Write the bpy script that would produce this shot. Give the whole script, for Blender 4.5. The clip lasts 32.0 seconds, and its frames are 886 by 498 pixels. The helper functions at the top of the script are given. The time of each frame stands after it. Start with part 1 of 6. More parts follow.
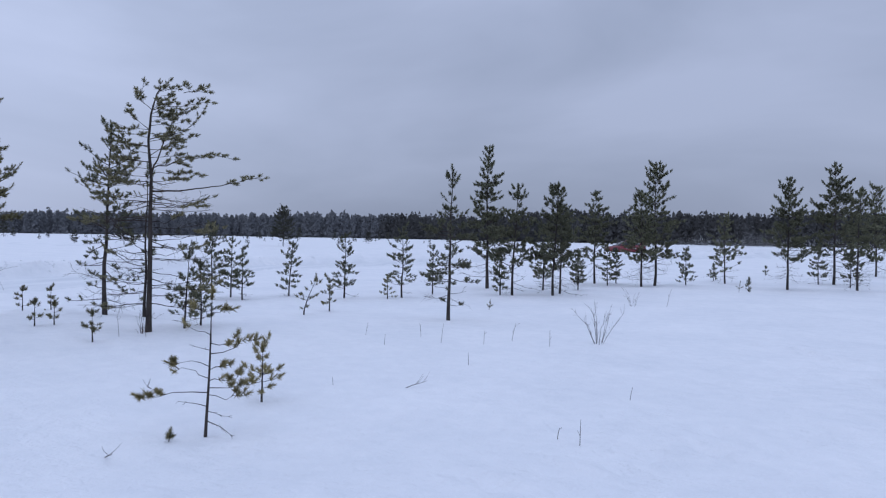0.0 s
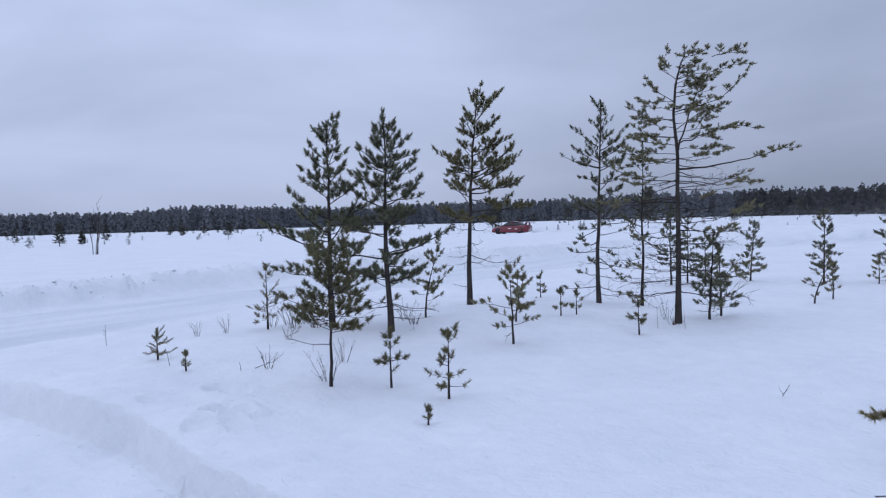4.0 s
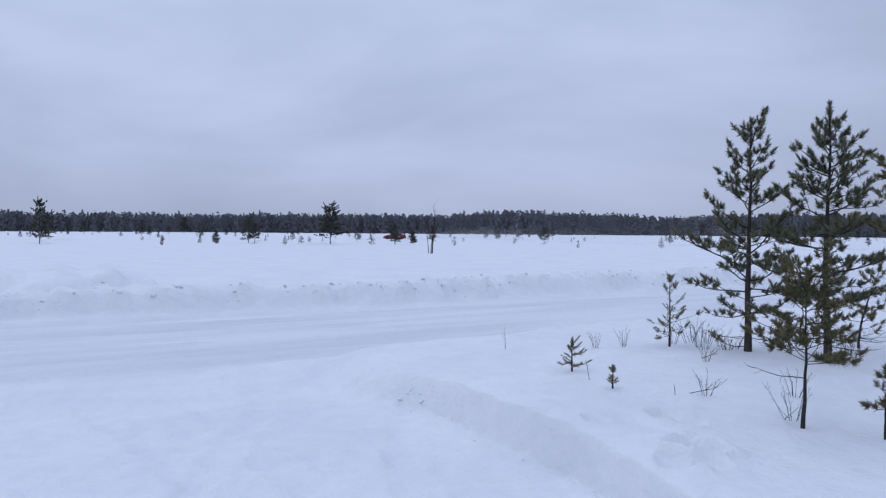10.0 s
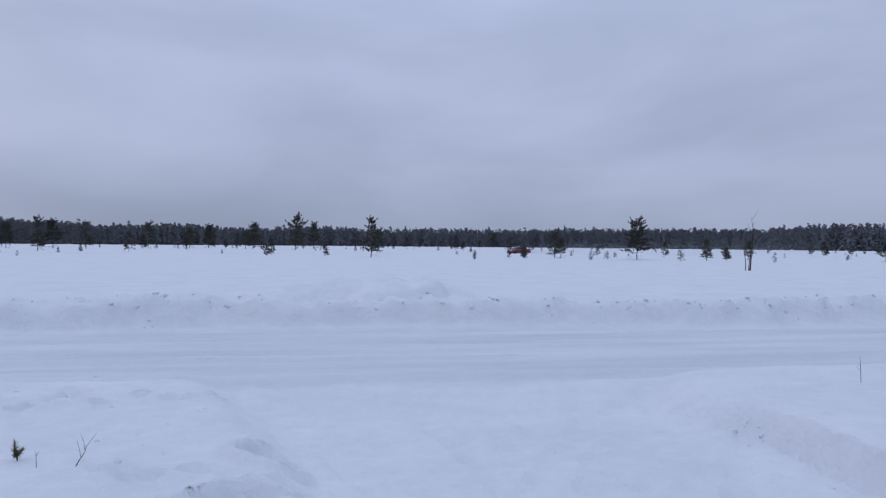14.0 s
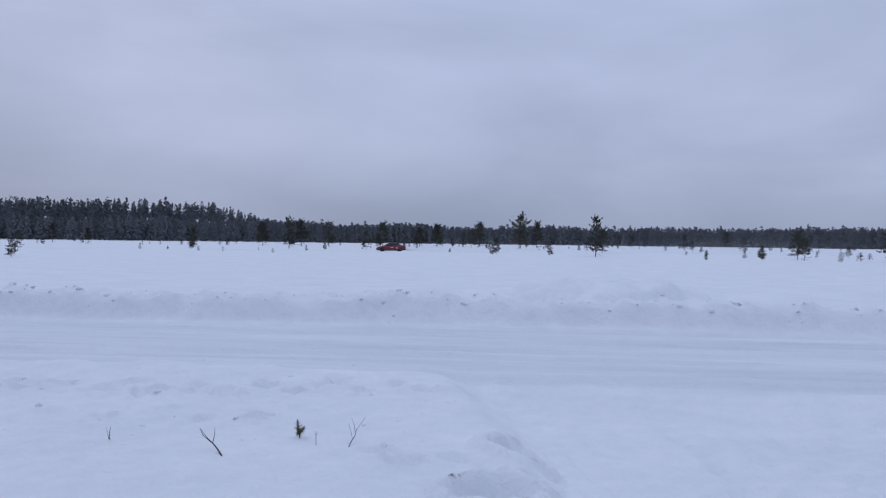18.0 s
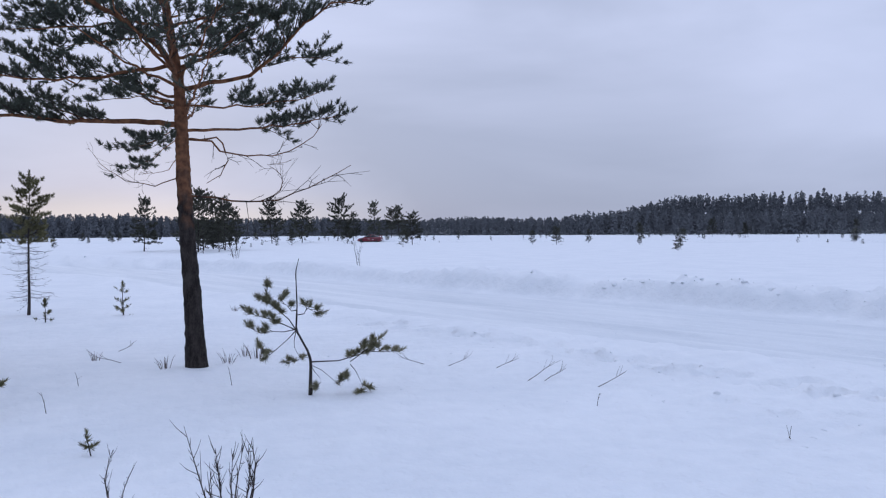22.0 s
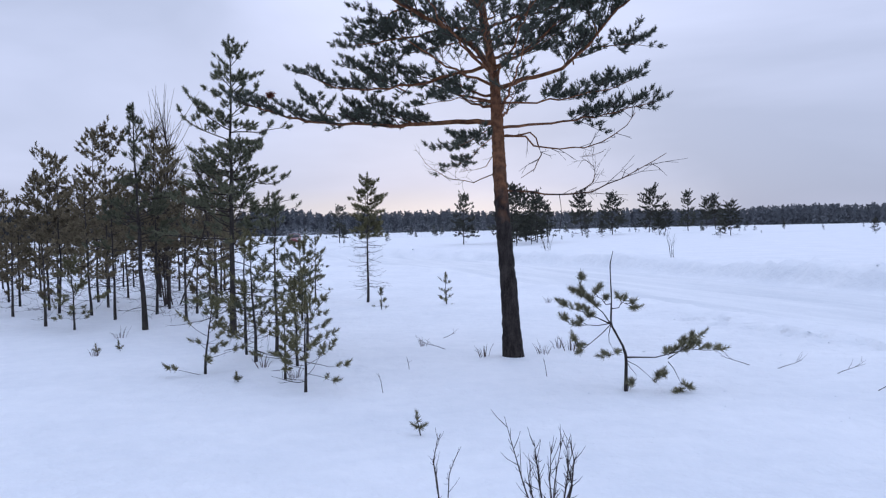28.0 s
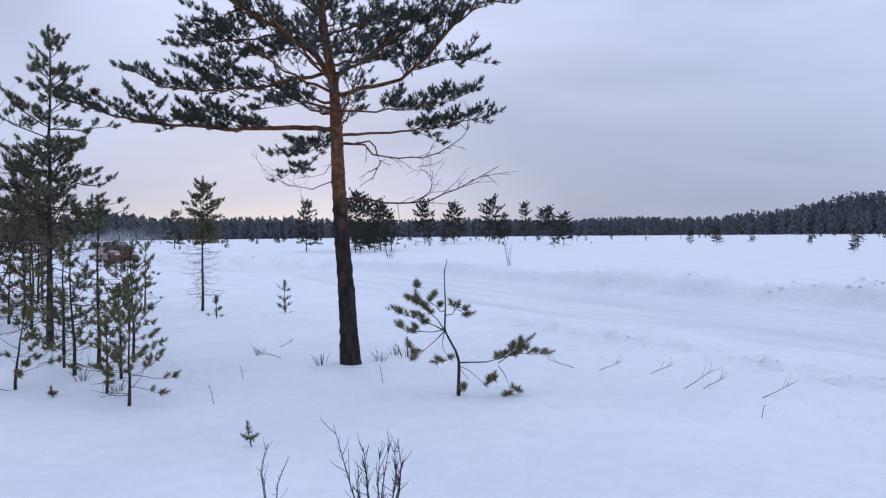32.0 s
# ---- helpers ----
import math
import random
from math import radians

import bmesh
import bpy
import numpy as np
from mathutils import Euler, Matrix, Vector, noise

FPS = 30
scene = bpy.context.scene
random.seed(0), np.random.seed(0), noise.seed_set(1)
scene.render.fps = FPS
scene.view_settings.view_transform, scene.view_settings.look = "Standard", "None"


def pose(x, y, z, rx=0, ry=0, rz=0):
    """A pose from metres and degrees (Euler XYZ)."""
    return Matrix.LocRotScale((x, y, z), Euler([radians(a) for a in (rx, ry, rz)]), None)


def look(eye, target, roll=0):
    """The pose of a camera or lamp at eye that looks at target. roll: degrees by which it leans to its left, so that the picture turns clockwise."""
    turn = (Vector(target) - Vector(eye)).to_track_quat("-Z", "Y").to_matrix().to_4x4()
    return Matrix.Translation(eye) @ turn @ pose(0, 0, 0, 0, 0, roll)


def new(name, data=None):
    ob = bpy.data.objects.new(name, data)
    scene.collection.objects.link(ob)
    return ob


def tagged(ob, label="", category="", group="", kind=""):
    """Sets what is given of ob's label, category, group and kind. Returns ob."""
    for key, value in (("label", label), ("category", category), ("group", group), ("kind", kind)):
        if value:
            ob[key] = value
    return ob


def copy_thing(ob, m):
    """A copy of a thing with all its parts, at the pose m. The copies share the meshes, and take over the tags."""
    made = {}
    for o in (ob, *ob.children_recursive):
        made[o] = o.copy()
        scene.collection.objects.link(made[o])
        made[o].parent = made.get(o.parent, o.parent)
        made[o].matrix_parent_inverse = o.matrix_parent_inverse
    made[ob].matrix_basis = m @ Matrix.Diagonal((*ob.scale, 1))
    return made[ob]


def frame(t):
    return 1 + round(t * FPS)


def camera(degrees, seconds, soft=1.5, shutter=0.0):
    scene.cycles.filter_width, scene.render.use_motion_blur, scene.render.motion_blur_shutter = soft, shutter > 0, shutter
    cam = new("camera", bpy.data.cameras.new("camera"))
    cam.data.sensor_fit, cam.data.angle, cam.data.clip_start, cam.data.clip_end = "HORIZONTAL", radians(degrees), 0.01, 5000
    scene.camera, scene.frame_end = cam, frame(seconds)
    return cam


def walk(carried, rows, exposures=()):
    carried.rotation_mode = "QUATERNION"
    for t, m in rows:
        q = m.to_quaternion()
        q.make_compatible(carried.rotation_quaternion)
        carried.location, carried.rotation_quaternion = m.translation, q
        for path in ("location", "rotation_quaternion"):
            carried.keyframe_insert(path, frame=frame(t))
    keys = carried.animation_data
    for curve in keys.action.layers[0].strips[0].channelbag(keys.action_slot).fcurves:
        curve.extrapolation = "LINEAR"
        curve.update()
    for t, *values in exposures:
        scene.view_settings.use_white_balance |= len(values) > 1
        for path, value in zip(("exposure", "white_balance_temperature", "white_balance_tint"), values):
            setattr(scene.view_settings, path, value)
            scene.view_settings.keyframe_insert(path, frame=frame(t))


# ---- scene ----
cam = camera(58.8, 32.0, soft=1.2)
PATH = [
    (0, (-1.965, -0.946, 1.636), (-3.128, 0.681, 1.602), 0.8),
    (0.5, (-2.265, -1.219, 1.634), (-3.497, 0.356, 1.568), 0.5),
    (1, (-2.673, -1.263, 1.599), (-4.046, 0.191, 1.572), -0.7),
    (1.5, (-3.066, -1.304, 1.603), (-4.478, 0.11, 1.524), -0.1),
    (2, (-3.417, -1.486, 1.617), (-4.853, -0.094, 1.566), -0.4),
    (2.5, (-3.815, -1.496, 1.632), (-5.27, -0.124, 1.601), -1.0),
    (3, (-4.142, -1.686, 1.644), (-5.713, -0.45, 1.576), -0.1),
    (3.5, (-4.37, -1.944, 1.66), (-5.993, -0.778, 1.583), 0.1),
    (4, (-4.728, -2.081, 1.629), (-6.462, -1.087, 1.557), -1.6),
    (4.5, (-5.072, -2.237, 1.63), (-6.902, -1.439, 1.507), -1.1),
    (6.5, (-5.976, -2.886, 1.646), (-7.941, -2.514, 1.63), -0.2),
    (7, (-5.98, -2.985, 1.637), (-7.942, -2.602, 1.575), 0.6),
    (7.5, (-5.976, -3.042, 1.624), (-7.947, -2.711, 1.554), 0.9),
    (8, (-5.976, -3.049, 1.624), (-7.948, -2.729, 1.533), 0.6),
    (8.5, (-5.954, -3.074, 1.634), (-7.929, -2.766, 1.576), 0.6),
    (9, (-5.957, -3.079, 1.628), (-7.935, -2.785, 1.572), 0.7),
    (9.5, (-5.947, -3.081, 1.632), (-7.926, -2.794, 1.578), 0.6),
    (10, (-5.936, -3.067, 1.639), (-7.916, -2.789, 1.593), 0.4),
    (10.5, (-5.939, -3.077, 1.635), (-7.922, -2.818, 1.6), 0.3),
    (11, (-5.951, -3.114, 1.631), (-7.942, -2.932, 1.598), 0.4),
    (11.5, (-5.937, -3.148, 1.634), (-7.935, -3.067, 1.597), 0.4),
    (12, (-5.96, -3.172, 1.632), (-7.959, -3.163, 1.603), 0.8),
    (12.5, (-5.97, -3.187, 1.638), (-7.97, -3.227, 1.615), 1.1),
    (13, (-5.984, -3.232, 1.629), (-7.98, -3.356, 1.594), 1.2),
    (13.5, (-6.066, -3.273, 1.629), (-8.045, -3.561, 1.582), 1.3),
    (14, (-6.257, -3.285, 1.616), (-8.198, -3.765, 1.603), 0.5),
    (14.5, (-6.317, -3.288, 1.605), (-8.229, -3.876, 1.567), 0.4),
    (16.5, (-6.145, -3.344, 1.644), (-7.991, -4.112, 1.613), 0.8),
    (17, (-6.131, -3.368, 1.645), (-7.959, -4.179, 1.627), 0.6),
    (17.5, (-6.102, -3.395, 1.647), (-7.888, -4.294, 1.627), 0.6),
    (18, (-6.07, -3.442, 1.642), (-7.802, -4.441, 1.621), 0.7),
    (18.5, (-6.091, -3.47, 1.645), (-7.713, -4.64, 1.637), 0.9),
    (19, (-6.144, -3.495, 1.638), (-7.615, -4.85, 1.637), 0.8),
    (19.5, (-6.154, -3.514, 1.638), (-7.459, -5.03, 1.633), 0.4),
    (20, (-6.146, -3.549, 1.633), (-7.32, -5.168, 1.624), 0.4),
    (20.5, (-6.099, -3.578, 1.631), (-7.141, -5.285, 1.606), 0.3),
    (21, (-6.072, -3.614, 1.632), (-6.947, -5.412, 1.604), -0.3),
    (21.5, (-6.062, -3.658, 1.63), (-6.75, -5.536, 1.593), -0.4),
    (22, (-6.053, -3.706, 1.63), (-6.562, -5.64, 1.588), -0.3),
    (22.5, (-6.049, -3.729, 1.63), (-6.395, -5.698, 1.579), -0.6),
    (23, (-6.059, -3.737, 1.626), (-6.291, -5.723, 1.567), -1.0),
    (23.5, (-6.045, -3.758, 1.619), (-6.192, -5.752, 1.562), -1.1),
    (24, (-6.04, -3.767, 1.62), (-6.112, -5.765, 1.552), -1.4),
    (24.5, (-6.041, -3.78, 1.621), (-6.039, -5.779, 1.549), -1.9),
    (25, (-6.043, -3.791, 1.619), (-5.99, -5.789, 1.551), -1.7),
    (25.5, (-6.042, -3.796, 1.619), (-5.951, -5.793, 1.552), -1.8),
    (26, (-6.037, -3.81, 1.616), (-5.851, -5.799, 1.537), -2.1),
    (26.5, (-6.015, -3.805, 1.619), (-5.749, -5.786, 1.556), -1.6),
    (28.5, (-6.028, -3.841, 1.635), (-5.775, -5.825, 1.59), -0.9),
    (29, (-6.035, -3.841, 1.629), (-5.845, -5.832, 1.596), -0.8),
    (29.5, (-6.049, -3.832, 1.636), (-5.92, -5.828, 1.599), -0.6),
    (30, (-6.059, -3.809, 1.648), (-5.993, -5.808, 1.606), -0.6),
    (30.5, (-6.059, -3.809, 1.643), (-6.008, -5.808, 1.604), -0.7),
    (31, (-6.062, -3.815, 1.645), (-6.034, -5.815, 1.605), -0.7),
    (31.5, (-6.076, -3.812, 1.642), (-6.11, -5.812, 1.6), -0.6),
    (32, (-6.099, -3.797, 1.631), (-6.23, -5.792, 1.593), -0.5),
]
walk(cam, [(t, look(eye, target, roll)) for t, eye, target, roll in PATH],
     [(0, -0.2), (4, -0.15), (9, -0.23), (11, -0.25), (12, -0.45), (13, -0.48), (16.5, -0.5), (19, -0.42), (21, -0.32), (22, -0.18), (23, -0.13), (24, -0.03), (26, 0.02), (29, 0.03), (30, -0.1), (32, -0.1)])


# ---- the lie of the snow ----
def smooth(a, b, v):
    s = np.clip((v - a) / (b - a), 0, 1)
    return s * s * (3 - 2 * s)


ROAD_LINE = [(-18, 96), (-22, 75), (-28, 55), (-31.5, 38), (-30.3, 22), (-27.9, 15), (-25.9, 9.5), (-23.4, 4), (-20.7, -0.7), (-18.9, -5.5), (-17.2, -9.9),
             (-14.9, -14.2), (-12.4, -19), (-9.2, -25.5), (-5, -35), (1.5, -45), (9.5, -55), (15.6, -63), (19.5, -73), (24, -90), (29, -112), (34.5, -130)]
TRACK_LINE = [(-18, 96), (-37, 83), (-54, 69), (-78, 49), (-106, 36), (-135, 26.5), (-150, 24), (-158, 18), (-160, 6), (-157, -9), (-147, -20), (-130, -35),
              (-116, -53), (-98, -79), (-74, -108), (-41, -135), (-7, -155), (12, -162), (24, -160), (33, -151), (35.4, -137), (34.5, -130)]


def line_distance(x, y, line):
    """Distance to a polyline, positive to the left of its way (seen along it, with x right and y ahead), and the length along it."""
    best = np.full(x.shape, 1e9)
    side = np.zeros(x.shape)
    along = np.zeros(x.shape)
    run = 0.0
    for (ax, ay), (bx, by) in zip(line[:-1], line[1:]):
        dx, dy = bx - ax, by - ay
        n = math.hypot(dx, dy)
        s = np.clip(((x - ax) * dx + (y - ay) * dy) / n**2, 0, 1)
        d = np.hypot(x - ax - s * dx, y - ay - s * dy)
        near = d < best
        best = np.where(near, d, best)
        side = np.where(near, np.sign(dx * (y - ay) - dy * (x - ax)), side)
        along = np.where(near, run + s * n, along)
        run += n
    return best * side, along


WAVE_TABLE = {}


def waves(x, y, size, seed):
    """Soft bumps between about -1 and 1, of that size in metres."""
    if (size, seed) not in WAVE_TABLE:
        r = np.random.RandomState(seed)
        WAVE_TABLE[size, seed] = [(r.uniform(0, 6.283), r.uniform(0, 6.283), r.uniform(0.6, 1.6) * 6.283 / size) for _ in range(6)]
    out = 0.0
    for a, p, k in WAVE_TABLE[size, seed]:
        out = out + np.sin((x * math.cos(a) + y * math.sin(a)) * k + p + 1.3 * np.sin((y * math.cos(a) - x * math.sin(a)) * k * 0.7 + p))
    return out / 3.7


RIGHT_X, RIGHT_Y = [-15.3, -14.4, -13.1, -11.9, -10.5, -9.3, -6, 0, 14], [-2.55, -2.0, -1.53, -1.14, -0.93, -0.68, -0.1, 0.9, 2.5]
LEFT_X, LEFT_Y = [-15.5, -14, -11.8, -10.6, -8, -6, 0, 14], [-9.5, -8.0, -6.3, -5.5, -5.0, -4.9, -4.6, -3]


WHEEL_WAYS = [[(-18.5, -12), (-16.6, -8.8), (-14.6, -6.5), (-12, -4.9), (-9, -3.9), (-4, -3.3), (4, -2)],
              [(-19.5, 1), (-17.2, -1.7), (-14.8, -3.0), (-12, -3.3), (-9, -2.9), (-4, -2.3), (4, -1.2)],
              [(-17.5, -11), (-14.8, -8.4), (-12.4, -6.6), (-10, -4.6), (-7, -3.2), (-2, -2.2)]]


def tyre_tracks(x, y, far):
    """Shallow wheel marks with thrown-up edges that curve in from the road."""
    out = np.zeros(np.shape(x))
    if not np.any(far < 14):
        return out
    for n, way in enumerate(WHEEL_WAYS):
        d, along = line_distance(x, y, way)
        for off in (-0.76, 0.76):
            q = (d - off + 0.04 * waves(along, along * 0.2, 2.5, 40 + n)) / 0.13
            out = out - (0.022 + 0.010 * waves(along, d, 0.5, 44 + n)) * np.exp(-(q**4)) + 0.014 * np.exp(-((np.abs(q) - 1.5) / 0.35) ** 2) * (1 + 0.6 * waves(x, y, 0.4, 47))
    return out * (1 - smooth(9, 14, far))


def height(x, y):
    """The height of the snow."""
    x, y = np.asarray(x, float), np.asarray(y, float)
    far = np.hypot(x + 6, y + 3.3)
    h = 0.035 * waves(x, y, 6.0, 1) + 0.05 * waves(x, y, 17.0, 2) * smooth(6, 30, far)
    h += 0.20 * np.exp(-((x + 15.2) ** 2 + (y - 3.2) ** 2) / 22.0)
    h -= 0.10 * np.exp(-((x + 7.3) ** 2 + (y - 3.6) ** 2) / 9.0)
    h += (0.011 * waves(x, y, 0.9, 3) + 0.004 * waves(x, y, 0.37, 68)) * (1 - smooth(20, 40, far))
    # trodden snow between the road and the way in
    h += 0.022 * (np.abs(waves(x, y, 0.55, 18)) - 0.4) * np.exp(-(((x + 11.5) / 3.0) ** 2 + ((y + 9.5) / 4.0) ** 2))
    # the mound of drifted snow beyond the road
    h += 0.55 * (1 - smooth(0.55, 1.25, np.hypot((x + 27.3) / 2.2, (y + 10.5) / 2.7) * (1 + 0.15 * waves(x, y, 1.6, 66)))) * (1 + 0.25 * waves(x, y, 1.1, 67))
    d, along = line_distance(x, y, ROAD_LINE)
    # going south the right-hand side is the far one, with the ploughed bank
    out = -d
    rough = 0.5 + 0.30 * waves(x, y, 1.3, 5) + 0.30 * waves(x, y, 0.55, 6) + 0.28 * np.abs(waves(x, y, 0.42, 7))
    bank = smooth(3.0, 3.5, out + 0.12 * waves(x, y, 1.0, 16)) * (1 - smooth(4.0, 6.0, out))
    lumps = np.clip(waves(x, y, 0.75, 61), 0, 1) ** 0.7 + 0.6 * np.clip(waves(x, y, 0.42, 62), 0, 1) ** 0.7
    near = 1 - smooth(24, 45, far)
    h = h + bank * (0.30 + 0.16 * rough + 0.06 * waves(along, along * 0.3, 9.0, 8) + 0.13 * lumps * near * smooth(2.9, 3.4, out) * (0.6 + 0.4 * waves(along, along * 0.3, 5.0, 63)))
    berm = smooth(2.7, 3.3, d) * (1 - smooth(3.4, 4.6, d)) * (1 - smooth(1.0, 3.0, 7 - np.abs(y + 5.0)))
    h = h + berm * (0.05 + 0.05 * rough)
    road = 1 - smooth(2.7, 3.2, np.abs(d))
    ruts = 0.030 * waves(d * 3.0, along * 0.05, 2.2, 9) + 0.012 * waves(d * 9.0, along * 0.12, 2.2, 64) + 0.008 * waves(x, y, 0.5, 10)
    h = h * (1 - road) + (-0.08 + ruts) * road
    # the ploughed way in from the road
    cut = smooth(0.0, np.interp(x, [-15.0, -14.0], [0.6, 0.06]), np.interp(x, RIGHT_X, RIGHT_Y) - y + 0.03 * waves(x, y, 1.1, 15)) * smooth(0.0, 0.9, y - np.interp(x, LEFT_X, LEFT_Y)) * smooth(-17.0, -14.6, x + 0.25 * (y + 5))
    lip = np.exp(-(((np.interp(x, RIGHT_X, RIGHT_Y) - y + 0.25) / 0.28) ** 2)) * smooth(-15.5, -14.2, x) * (x < 10)
    h = h + 0.03 * lip * (1 + 0.5 * waves(x, y, 0.8, 12))
    h = h * (1 - cut) + (-0.28 + 0.022 * waves(x, y, 1.1, 11) + 0.013 * waves(x, y, 0.35, 13) + 0.010 * np.abs(waves(x, y, 0.5, 65)) + tyre_tracks(x, y, far)) * cut
    # a low wooded rise, far off
    ux, uy = (x + 286) * 0.793 + (y + 368) * -0.609, (x + 286) * 0.609 + (y + 368) * 0.793
    h = h + 11.5 * (1 - smooth(45, 88, np.abs(ux))) * (1 - smooth(12, 62, np.abs(uy)))
    t, along = line_distance(x, y, TRACK_LINE)
    t = np.where(np.abs(d) < 5.0, 99.0, np.abs(t))
    h = h + smooth(3.2, 4.2, t) * (1 - smooth(4.6, 7.5, t)) * 0.22 * (1 + 0.5 * waves(x, y, 2.0, 14))
    h = h * smooth(2.6, 3.4, t) - 0.10 * (1 - smooth(2.6, 3.4, t))
    near = np.nonzero((far < 22).ravel())[0]
    if len(near):
        flat, fx, fy = np.atleast_1d(h).ravel().copy(), np.atleast_1d(x).ravel()[near], np.atleast_1d(y).ravel()[near]
        dip = np.zeros(len(near))
        uneven = 1 + 0.18 * waves(fx, fy, 0.3, 51)
        for px, py, size, deep in PITS:
            deep *= 1.7
            q = np.hypot(fx - px, fy - py) / size * uneven
            dip += np.where(q < 3, 0.4 * deep * np.exp(-((q - 1.45) / 0.4) ** 2) - deep * np.exp(-(q**4)), 0)
        flat[near] += dip
        h = flat.reshape(np.shape(h))
    return h


def trail(points, gap, size, deep, seed):
    """Footprints along a line, left and right by turns: (x, y, size, depth)."""
    r, line = np.random.RandomState(seed), np.array(points, float)
    run = np.r_[0, np.cumsum(np.hypot(*np.diff(line, axis=0).T))]
    out = []
    for n, s in enumerate(np.arange(0, run[-1], gap)):
        k = min(np.searchsorted(run, s, "right"), len(line) - 1)
        w = (line[k] - line[k - 1]) / np.hypot(*(line[k] - line[k - 1]))
        side = (0.13 if n % 2 else -0.13) + r.normal(0, 0.05)
        out.append((np.interp(s, run, line[:, 0]) - w[1] * side, np.interp(s, run, line[:, 1]) + w[0] * side, size * r.uniform(0.75, 1.2), deep * r.uniform(0.5, 1.2)))
    return out


PITS = [(-11.36, -0.43, 0.17, 0.09), (-12.24, -0.26, 0.14, 0.06), (-12.05, -0.15, 0.12, 0.05), (-12.17, -0.91, 0.10, 0.04), (-11.02, -0.72, 0.13, 0.05), (-10.97, -0.50, 0.12, 0.05),
        (-11.86, -6.06, 0.20, 0.12), (-10.61, -5.66, 0.24, 0.12), (-11.22, -5.47, 0.22, 0.05), (-10.96, -6.58, 0.13, 0.05), (-11.24, -6.28, 0.12, 0.04), (-11.1, -6.9, 0.12, 0.04)]
PITS += trail([(-5.1, 12.2), (-4.2, 11.7), (-3.1, 9.9), (-2.2, 8.0)], 0.62, 0.16, 0.07, 1) + trail([(-4.9, 3.7), (-4.3, 4.1), (-3.9, 5.7), (-2.6, 6.6)], 0.5, 0.15, 0.05, 2)
PITS += trail([(-13.7, -7.6), (-12.6, -9.2), (-11.0, -11.7), (-10.5, -13.4), (-9.2, -15.9), (-8.4, -17.6)], 0.36, 0.13, 0.06, 3)
PITS += trail([(-13.3, -8.9), (-11.9, -9.6), (-10.7, -12.5), (-10.1, -14.4)], 0.45, 0.12, 0.05, 4) + trail([(-11.4, -8.5), (-11.0, -9.8), (-10.2, -10.4)], 0.5, 0.12, 0.04, 5)
PITS += trail([(-14.9, -4.8), (-12.6, -3.6), (-10.4, -3.0), (-8.2, -2.4)], 0.7, 0.16, 0.02, 6)

# ---- world and light ----
SUN_TO = Vector((0.14, -0.98, 0.16)).normalized()
world = bpy.data.worlds.new("overcast_sky")
scene.world = world
world.use_nodes = True
wn, wl = world.node_tree.nodes, world.node_tree.links
wn.clear()


def wnode(kind, operation=""):
    n = wn.new(kind)
    if operation:
        n.operation = operation
    return n


w_out = wnode("ShaderNodeOutputWorld")
w_bg = wnode("ShaderNodeBackground")
w_sky = wnode("ShaderNodeTexSky")
w_sky.sky_type, w_sky.sun_disc, w_sky.sun_elevation, w_sky.sun_rotation = "NISHITA", False, radians(9), radians(172)
w_coord = wnode("ShaderNodeTexCoord")
w_split = wnode("ShaderNodeSeparateXYZ")
wl.new(w_coord.outputs["Generated"], w_split.inputs[0])
# cloud sheets: flattened noise over the directions of the sky
w_map = wnode("ShaderNodeMapping")
w_map.inputs["Scale"].default_value = (1.0, 1.0, 3.2)
wl.new(w_coord.outputs["Generated"], w_map.inputs[0])
w_noise = wnode("ShaderNodeTexNoise")
for key, value in (("Scale", 1.9), ("Detail", 5.0), ("Roughness", 0.48), ("Distortion", 0.35)):
    w_noise.inputs[key].default_value = value
wl.new(w_map.outputs[0], w_noise.inputs["Vector"])
w_ramp = wnode("ShaderNodeValToRGB")
w_ramp.color_ramp.elements[0].position, w_ramp.color_ramp.elements[0].color = 0.33, (0.330, 0.393, 0.556, 1)
w_ramp.color_ramp.elements[1].position, w_ramp.color_ramp.elements[1].color = 0.68, (0.455, 0.527, 0.735, 1)
wl.new(w_noise.outputs["Fac"], w_ramp.inputs[0])
# an overcast sky is brighter towards the zenith
w_up = wnode("ShaderNodeFloatCurve")
curve = w_up.mapping.curves[0]
curve.points[0].location, curve.points[1].location = (0.0, 0.30), (1.0, 0.76)
for spot in ((0.10, 0.353), (0.30, 0.405), (0.60, 0.555)):
    curve.points.new(*spot)
w_up.mapping.update()
wl.new(w_split.outputs["Z"], w_up.inputs["Value"])
w_twice = wnode("ShaderNodeMath", "MULTIPLY")
w_twice.inputs[1].default_value = 3.0
wl.new(w_up.outputs[0], w_twice.inputs[0])
w_cloud = wnode("ShaderNodeVectorMath", operation="SCALE")
wl.new(w_ramp.outputs[0], w_cloud.inputs[0])
wl.new(w_twice.outputs[0], w_cloud.inputs["Scale"])
